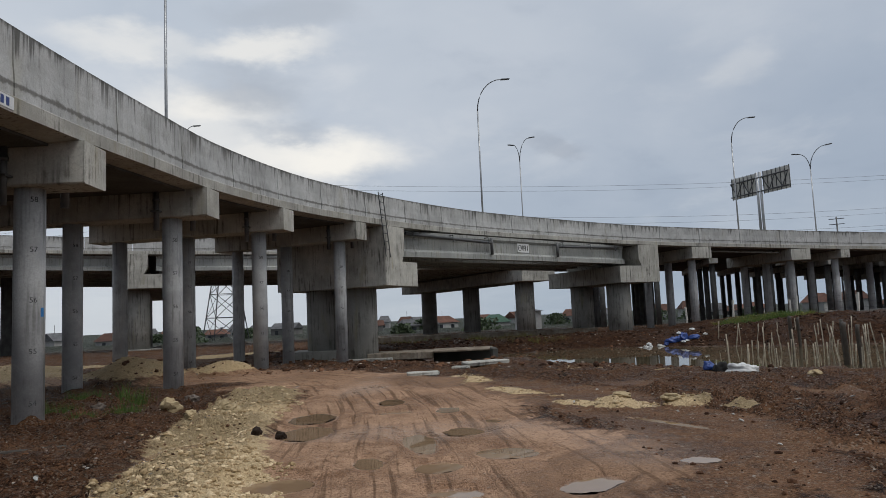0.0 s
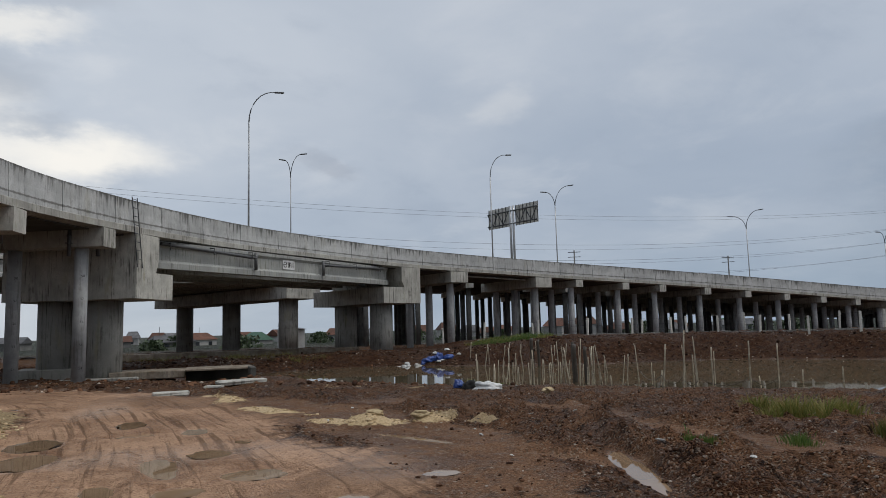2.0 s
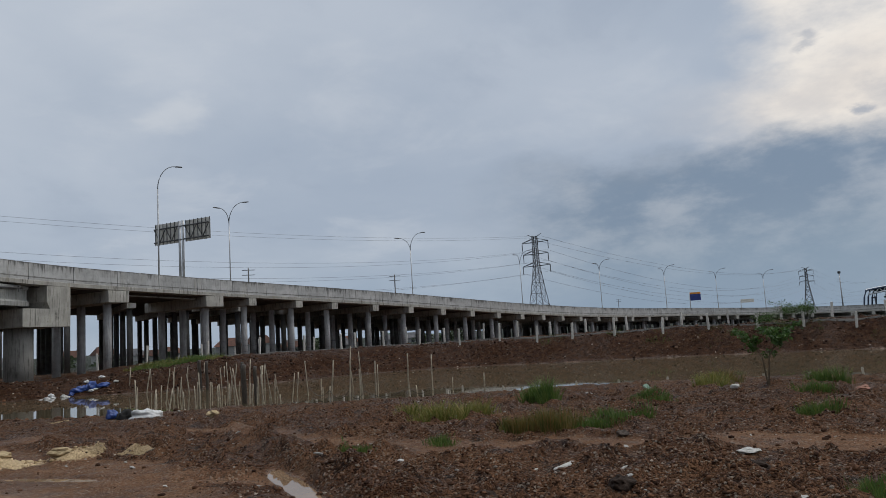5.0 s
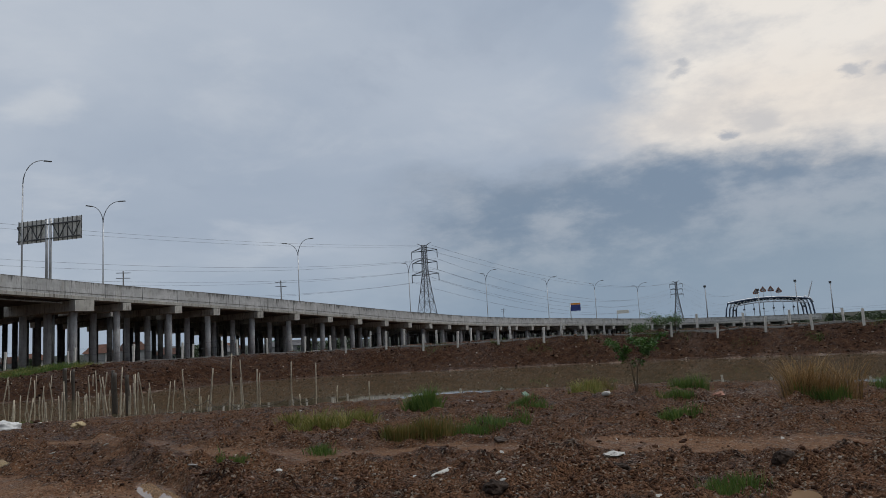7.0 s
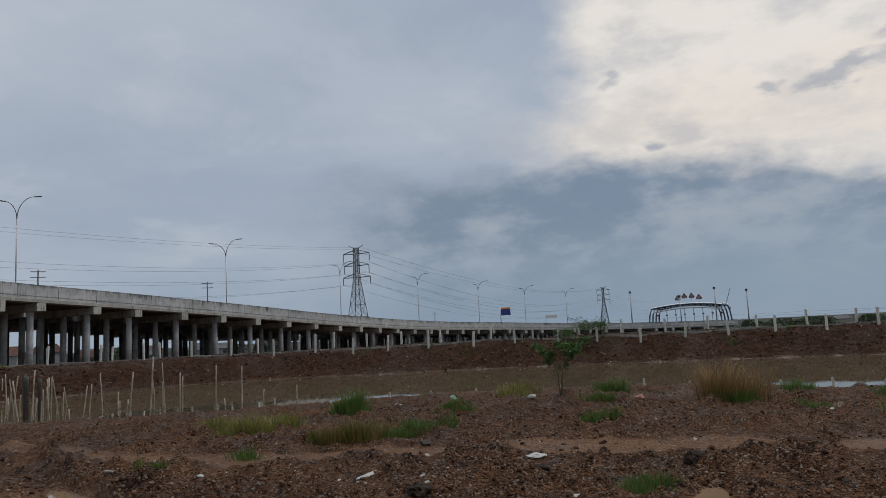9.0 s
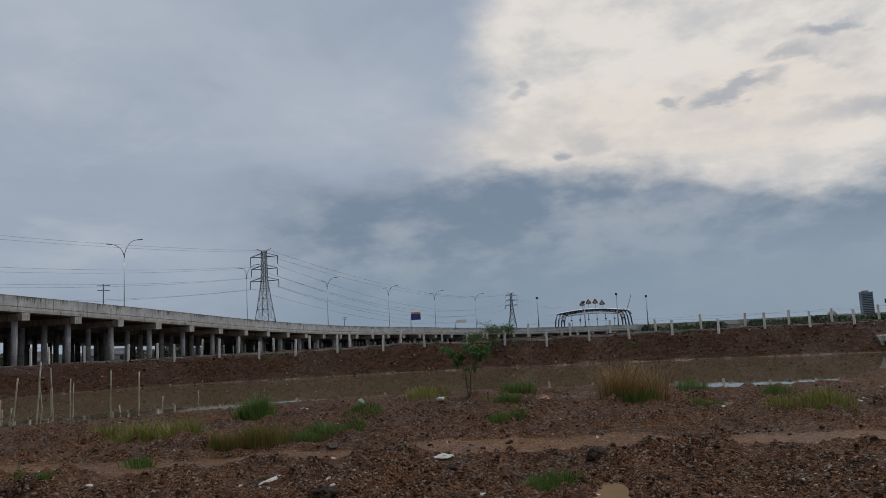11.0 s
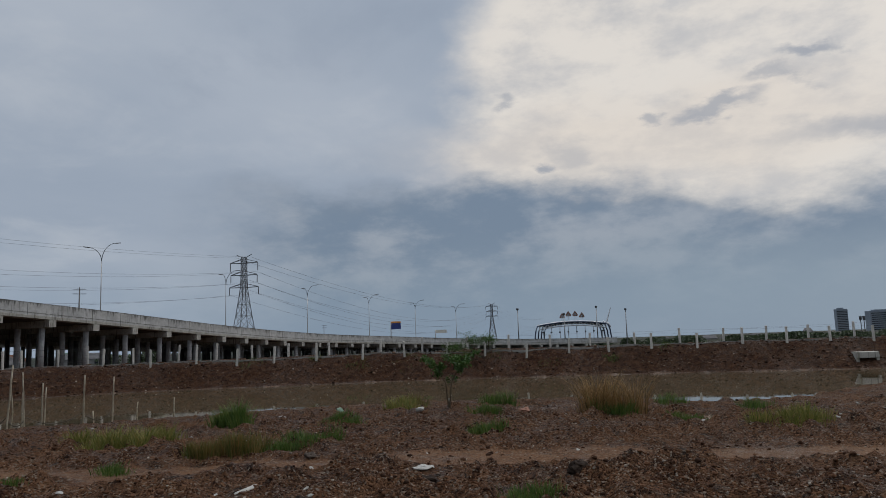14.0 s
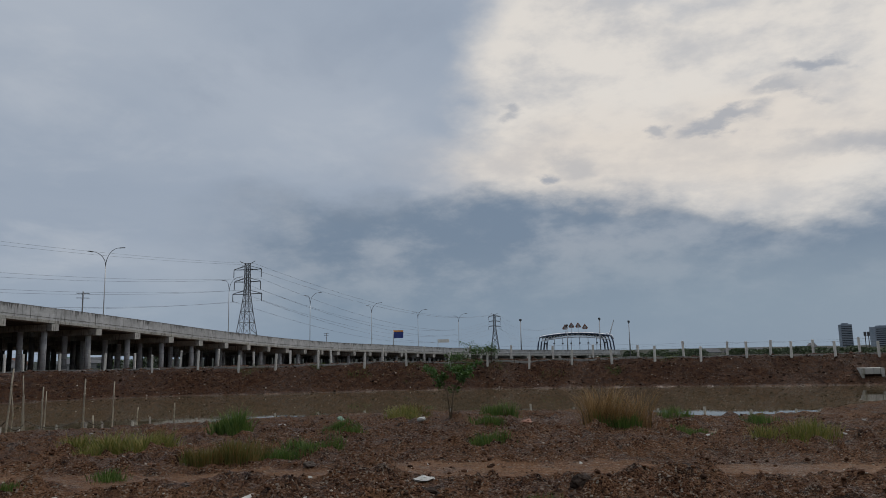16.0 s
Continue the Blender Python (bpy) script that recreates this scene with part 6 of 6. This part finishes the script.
for i in range(11):
    x, y = rng.uniform(12.2, 16.5), rng.uniform(46.6, 49)
    drape("rubbish_bag", x, y, rng.uniform(0.2, 0.45), rng.uniform(0.2, 0.35), rng.uniform(0.06, 0.14), SACK if i % 3 else LITTER, "pale rubbish bag on the far shore", "sack", 20 + i, 40 * i)

# ---------- houses, trees and towers in the distance ----------


ROOFGREEN = material("green_roof_sheets", [(0.05, 0.10, 0.075), (0.08, 0.14, 0.10)], 0.75, 0.6, 0.3, 8, coord="World")
PALEWALL = material("pale_house_plaster", [(0.36, 0.36, 0.35), (0.52, 0.51, 0.49)], 0.85, 0.5, 0.2, 6, spread=0.5, coord="World")


def house(az, r, width, depth, wall_h, roof_h, roof, label, turn=0.0, base=-2.9):
    r, width = r * 1.55, width * 0.62
    x, y = r * math.sin(radians(az)), r * math.cos(radians(az))
    d = thing("house", pose(x, y, base, 0, 0, -az + turn), label, "house", "distant houses")
    pick = int(abs(az * 1000)) % 10
    walls = PALEWALL if pick % 3 == 0 else PLASTER
    w, dp = width / 2, depth / 2
    part("wall", box(bmesh.new(), -w, w, -dp, dp, 0, wall_h), walls, d)
    bm = bmesh.new()
    e, top, hip = 0.5, wall_h + roof_h * 1.05, 0.62 if pick < 5 else 1.0
    v = [bm.verts.new(c) for c in ((-w - e, -dp - e, wall_h), (w + e, -dp - e, wall_h), (w + e, dp + e, wall_h), (-w - e, dp + e, wall_h), (-(w + e) * hip, 0, top), ((w + e) * hip, 0, top))]
    for f in ((0, 1, 5, 4), (2, 3, 4, 5), (1, 2, 5), (3, 0, 4), (3, 2, 1, 0)):
        bm.faces.new([v[i] for i in f])
    shell = part("roof", bm, roof, d)
    if pick in (1, 4, 7):
        part("roof_tank", tube(bmesh.new(), [(w * 0.4, 0.6, top - 0.9), (w * 0.4, 0.6, top + 0.7)], 0.55, 10), WINDOWDARK, shell)
    if pick in (2, 6):
        part("aerial", tube(bmesh.new(), [(-w * 0.3, 0, top - 0.3), (-w * 0.3, 0, top + 2.6)], 0.07, 5), DARKSTEEL, shell)
    for k in range(max(1, int(width // 4))):
        cxx = -w + (k + 0.5) * width / max(1, int(width // 4))
        win = part("window", box(bmesh.new(), cxx - 0.7, cxx + 0.7, -dp - 0.03, -dp + 0.02, wall_h * 0.35, wall_h * 0.8), WINDOWDARK, d)
        part("sill", box(bmesh.new(), cxx - 0.8, cxx + 0.8, -dp - 0.1, -dp - 0.031, wall_h * 0.3, wall_h * 0.35), walls, win)
    return d


G, T = ROOFGREY, ROOFTILE
for az, r, w, h, rh, m in ((-23.9, 190, 12, 2.6, 2.2, G), (-22.4, 200, 11, 2.8, 2.8, G), (-21, 185, 10, 2.6, 2.0, T), (-16.2, 225, 9, 3.0, 3.2, G), (-14.8, 225, 8, 2.8, 2.4, G), (-12.6, 180, 10, 3, 2.2, T), (-4.9, 225, 8, 4.0, 2.9, G), (-3.2, 180, 9, 3.4, 2.4, T), (-2.3, 225, 9, 3.2, 2.6, T),
                           (-0.8, 175, 9, 3.0, 2.2, G), (1.9, 225, 7, 3.4, 2.8, G), (3.2, 190, 12, 3, 2, T), (10, 180, 14, 3.4, 2.4, T), (13, 190, 12, 3.2, 2.4, G), (16.5, 170, 10, 3.6, 2.4, T), (18.6, 160, 9, 4.2, 2.4, T), (20.5, 185, 12, 3.2, 2.4, G), (23, 180, 12, 3.2, 2.2, T), (27.2, 160, 10, 4.4, 2.6, T), (29.4, 165, 12, 4.8, 2.6, T), (32, 190, 12, 3.2, 2.2, G), (36, 200, 14, 3.4, 2.2, T), (41, 210, 14, 3.2, 2.2, G),
                           (68.0, 260, 5.5, 4.2, 1.2, T), (83.6, 300, 16, 1.8, 1.5, G), (85.3, 320, 10, 1.8, 1.7, G), (87.0, 300, 14, 1.8, 2.0, G), (88.2, 310, 9, 1.8, 1.8, G), (90.2, 290, 8, 2.6, 1.4, G), (93.6, 330, 7, 3.6, 2.4, G)):
    house(az, r, w, 8, h, rh, m, "distant low house with a tiled hip roof" if m is T else "distant low house with a dark grey roof", turn=(az * 37) % 50 - 25)
house(6.4, 95, 7.5, 5, 5.2, 0.3, ROOFGREY, "white flat-roofed shed beyond the piers", 8)


rng = random.Random(88)
for i in range(34):
    az = rng.uniform(-31, 46)
    house(az, rng.uniform(150, 235), rng.uniform(9, 16), 7, rng.uniform(2.2, 3.6), rng.uniform(1.6, 2.8), (T, G, T, G, ROOFGREEN)[i % 5], ("distant low house with a clay tiled roof", "distant low house with a dark grey roof", "distant low house with a clay tiled roof", "distant low house with a dark grey roof", "distant low house with a green sheet roof")[i % 5], turn=rng.uniform(-80, 80))


def far_tree(x, y, h, spread, seed):
    rng = random.Random(seed)
    d = thing("tree", pose(x, y, -2.9), "distant dark green broad tree", "tree", "distant trees")
    bm = bmesh.new()
    tube(bm, [(0, 0, 0), (0.1, 0, h * 0.35), (0, 0.1, h * 0.6)], 0.25, 6, 0.1)
    for k in range(4):
        a = rng.uniform(0, math.tau)
        tube(bm, [(0.05, 0, h * 0.35), (math.cos(a) * spread * 0.35, math.sin(a) * spread * 0.35, h * 0.7)], 0.1, 5, 0.03)
    part("trunk", bm, BARK, d)
    pts, faces = [], []
    for i in range(420):
        a, rr, zz = rng.uniform(0, math.tau), spread / 2 * rng.random() ** 0.4, rng.random()
        lump = 1 + 0.3 * math.sin(a * 3 + seed) + 0.2 * math.sin(a * 7 + seed * 2)
        c = Vector((math.cos(a) * rr * lump * (1 - 0.5 * zz), math.sin(a) * rr * lump * (1 - 0.5 * zz), h * (0.28 + 0.72 * zz)))
        u = Vector([rng.gauss(0, 1) for _ in range(3)]).normalized()
        v = u.cross(Vector([rng.gauss(0, 1) for _ in range(3)])).normalized()
        s = rng.uniform(0.25, 0.6)
        k = len(pts)
        pts += [tuple(c - u * s), tuple(c + v * s * 0.7), tuple(c + u * s), tuple(c - v * s * 0.7)]
        faces.append((k, k + 1, k + 2, k + 3))
    me = bpy.data.meshes.new("crown")
    me.from_pydata(pts, [], faces)
    me.materials.append(FARLEAF)
    part("crown", me, FARLEAF, d)


rng = random.Random(5)
for i in range(66):
    az = rng.uniform(89.5, 104) if i < 22 else rng.uniform(74, 106) if i > 35 else rng.uniform(-26, 45)
    r = rng.uniform(260, 340) if i < 22 or i > 35 else rng.uniform(170, 240)
    far_tree(r * math.sin(radians(az)), r * math.cos(radians(az)), rng.uniform(2.9, 4.2) if i < 22 or i > 35 else rng.uniform(3.5, 5.5), rng.uniform(6, 11), i)


def tower(az, r, w, h, label, steps):
    x, y = r * math.sin(radians(az)), r * math.cos(radians(az))
    d = thing("tower_block", pose(x, y, -2.9, 0, 0, -az + 18), label, "tower block", "distant tower blocks")
    part("shaft", box(bmesh.new(), -w / 2, w / 2, -w * 0.35, w * 0.35, 0, h), TOWERBLOCK, d)
    part("plant_room", box(bmesh.new(), -w * 0.3, w * 0.2, -w * 0.2, w * 0.2, h, h * 1.06), TOWERBLOCK, d)
    for k in range(steps):
        z = h * (0.06 + 0.9 * k / steps)
        part("window_band", box(bmesh.new(), -w * 0.46, w * 0.46, -w * 0.35 - 0.25, -w * 0.35 - 0.05, z, z + h * 0.35 / steps), WINDOWDARK, d)


tower(95.75, 1500, 19, 41, "hazy distant grey tower block", 12)
tower(98.1, 1300, 36, 31, "hazy distant wide grey tower block", 9)
for az, r, h in ((96.9, 900, 18), (97.1, 900, 18)):
    x, y = r * math.sin(radians(az)), r * math.cos(radians(az))
    d = thing("far_billboard", pose(x, y, -2.9, 0, 0, -az), "small dark distant billboard on a post", "billboard", "far billboards")
    part("post", box(bmesh.new(), -0.4, 0.4, -0.3, 0.3, 0, h * 0.75), DARKSTEEL, d)
    part("panel", box(bmesh.new(), -1.3, 1.3, -0.5, 0, h * 0.75, h), DARKSTEEL, d)

# ---------- toll plaza canopy ----------
R_T, AZ_T = 400.0, 77.0
tx, ty = R_T * math.sin(radians(AZ_T)), R_T * math.cos(radians(AZ_T))
toll = thing("toll_canopy", pose(tx, ty, -2.9, 0, 0, -AZ_T), "arched white and navy toll plaza canopy", "toll canopy")
W2, H = 21.0, 13.6


def arch(u, lift=0.0, drop=1.0):
    """Height of the canopy's arched edge across its width, u from -1 to 1."""
    e = abs(u)
    return H * drop * (1 - 0.16 * e * e) * (1 - max(0, (e - 0.9) / 0.1) ** 2 * 0.95 if e > 0.9 else 1) + lift


us = [-1 + k / 20 for k in range(41)]
for k, (y0, lift) in enumerate(((0, 0), (4, 0.25), (8, 0.4), (12, 0.5))):
    part("arched_rib", tube(bmesh.new(), [(u * (W2 - k * 1.5), y0, max(0.3, arch(u, lift - 0.35 * k))) for u in us], 0.42, 6), CANOPYBLUE, toll)
bm = bmesh.new()
ra = [bm.verts.new((u * W2 * 0.92, 0.4, arch(u * 0.9, 0.3))) for u in us]
rb = [bm.verts.new((u * W2 * 0.92, 14, arch(u * 0.9, 1.0))) for u in us]
rc = [bm.verts.new((u * W2 * 0.92, 14, arch(u * 0.9, 0.6))) for u in us]
rd = [bm.verts.new((u * W2 * 0.92, 0.4, arch(u * 0.9, -0.1))) for u in us]
for a, b in ((ra, rb), (rb, rc), (rc, rd), (rd, ra)):
    for i in range(40):
        bm.faces.new((a[i], a[i + 1], b[i + 1], b[i]))
part("roof_shell", bm, CANOPYWHITE, toll)
part("lower_chord", tube(bmesh.new(), [(u * W2 * 0.86, 0, arch(u * 0.9) - 2.0) for u in us], 0.3, 5), CANOPYWHITE, toll)
for k in range(24):
    u0, u1 = -0.86 + 1.72 * k / 24, -0.86 + 1.72 * (k + 1) / 24
    za, zb = (arch(u0), arch(u1 * 1.0) - 2.0) if k % 2 else (arch(u0) - 2.0, arch(u1))
    part("truss_brace", tube(bmesh.new(), [(u0 * W2, 0, za), (u1 * W2, 0, zb)], 0.22, 4), CANOPYWHITE, toll)
for k in range(8):
    x = -16 + 32 * k / 7
    part("support_post", tube(bmesh.new(), [(x, 6, 0), (x, 6, 11.8)], 0.16, 6), CANOPYWHITE, toll)
    part("lane_sign", box(bmesh.new(), x - 0.5, x + 0.5, -0.3, 0, 7.9, 8.6), DARKSTEEL, toll)
for k, x in enumerate((-5.2, -1.8, 1.8, 5.4)):
    z = H + 2.2 + (0.9 if k in (1, 2) else 0)
    bm = bmesh.new()
    outer = [(0, 2.9), (1.55, 0.7), (1.2, 0), (-1.2, 0), (-1.55, 0.7)]
    a = [bm.verts.new((x + px_, 0, z + pz)) for px_, pz in outer]
    b = [bm.verts.new((x + px_, 0.4, z + pz)) for px_, pz in outer]
    bm.faces.new(a)
    bm.faces.new(b[::-1])
    for i in range(5):
        bm.faces.new((a[i], b[i], b[(i + 1) % 5], a[(i + 1) % 5]))
    crest = part("crest_panel", bm, REDBROWN, toll)
    bm = bmesh.new()
    bm.faces.new([bm.verts.new((x + px_ * 0.55, -0.02, z + 0.35 + pz * 0.55)) for px_, pz in outer])
    bmesh.ops.solidify(bm, geom=bm.faces[:], thickness=0.03)
    part("pale_inset", bm, CANOPYWHITE, crest)
    part("crest_strut", tube(bmesh.new(), [(x, 0.5, H - 0.5), (x, 0.5, z + 1)], 0.12, 5), CANOPYWHITE, crest)
part("mast_fin", tube(bmesh.new(), [(18.0, 2, H - 2), (21.0, 2, H + 7)], 0.5, 5, 0.2), CANOPYWHITE, toll)
bm = bmesh.new()
tube(bm, [(16.5, 3, H - 0.6), (19.2, 3, H - 1.6), (20.4, 3, H - 3.6)], 0.9, 8, 0.5)
part("end_cladding", bm, CANOPYWHITE, toll)
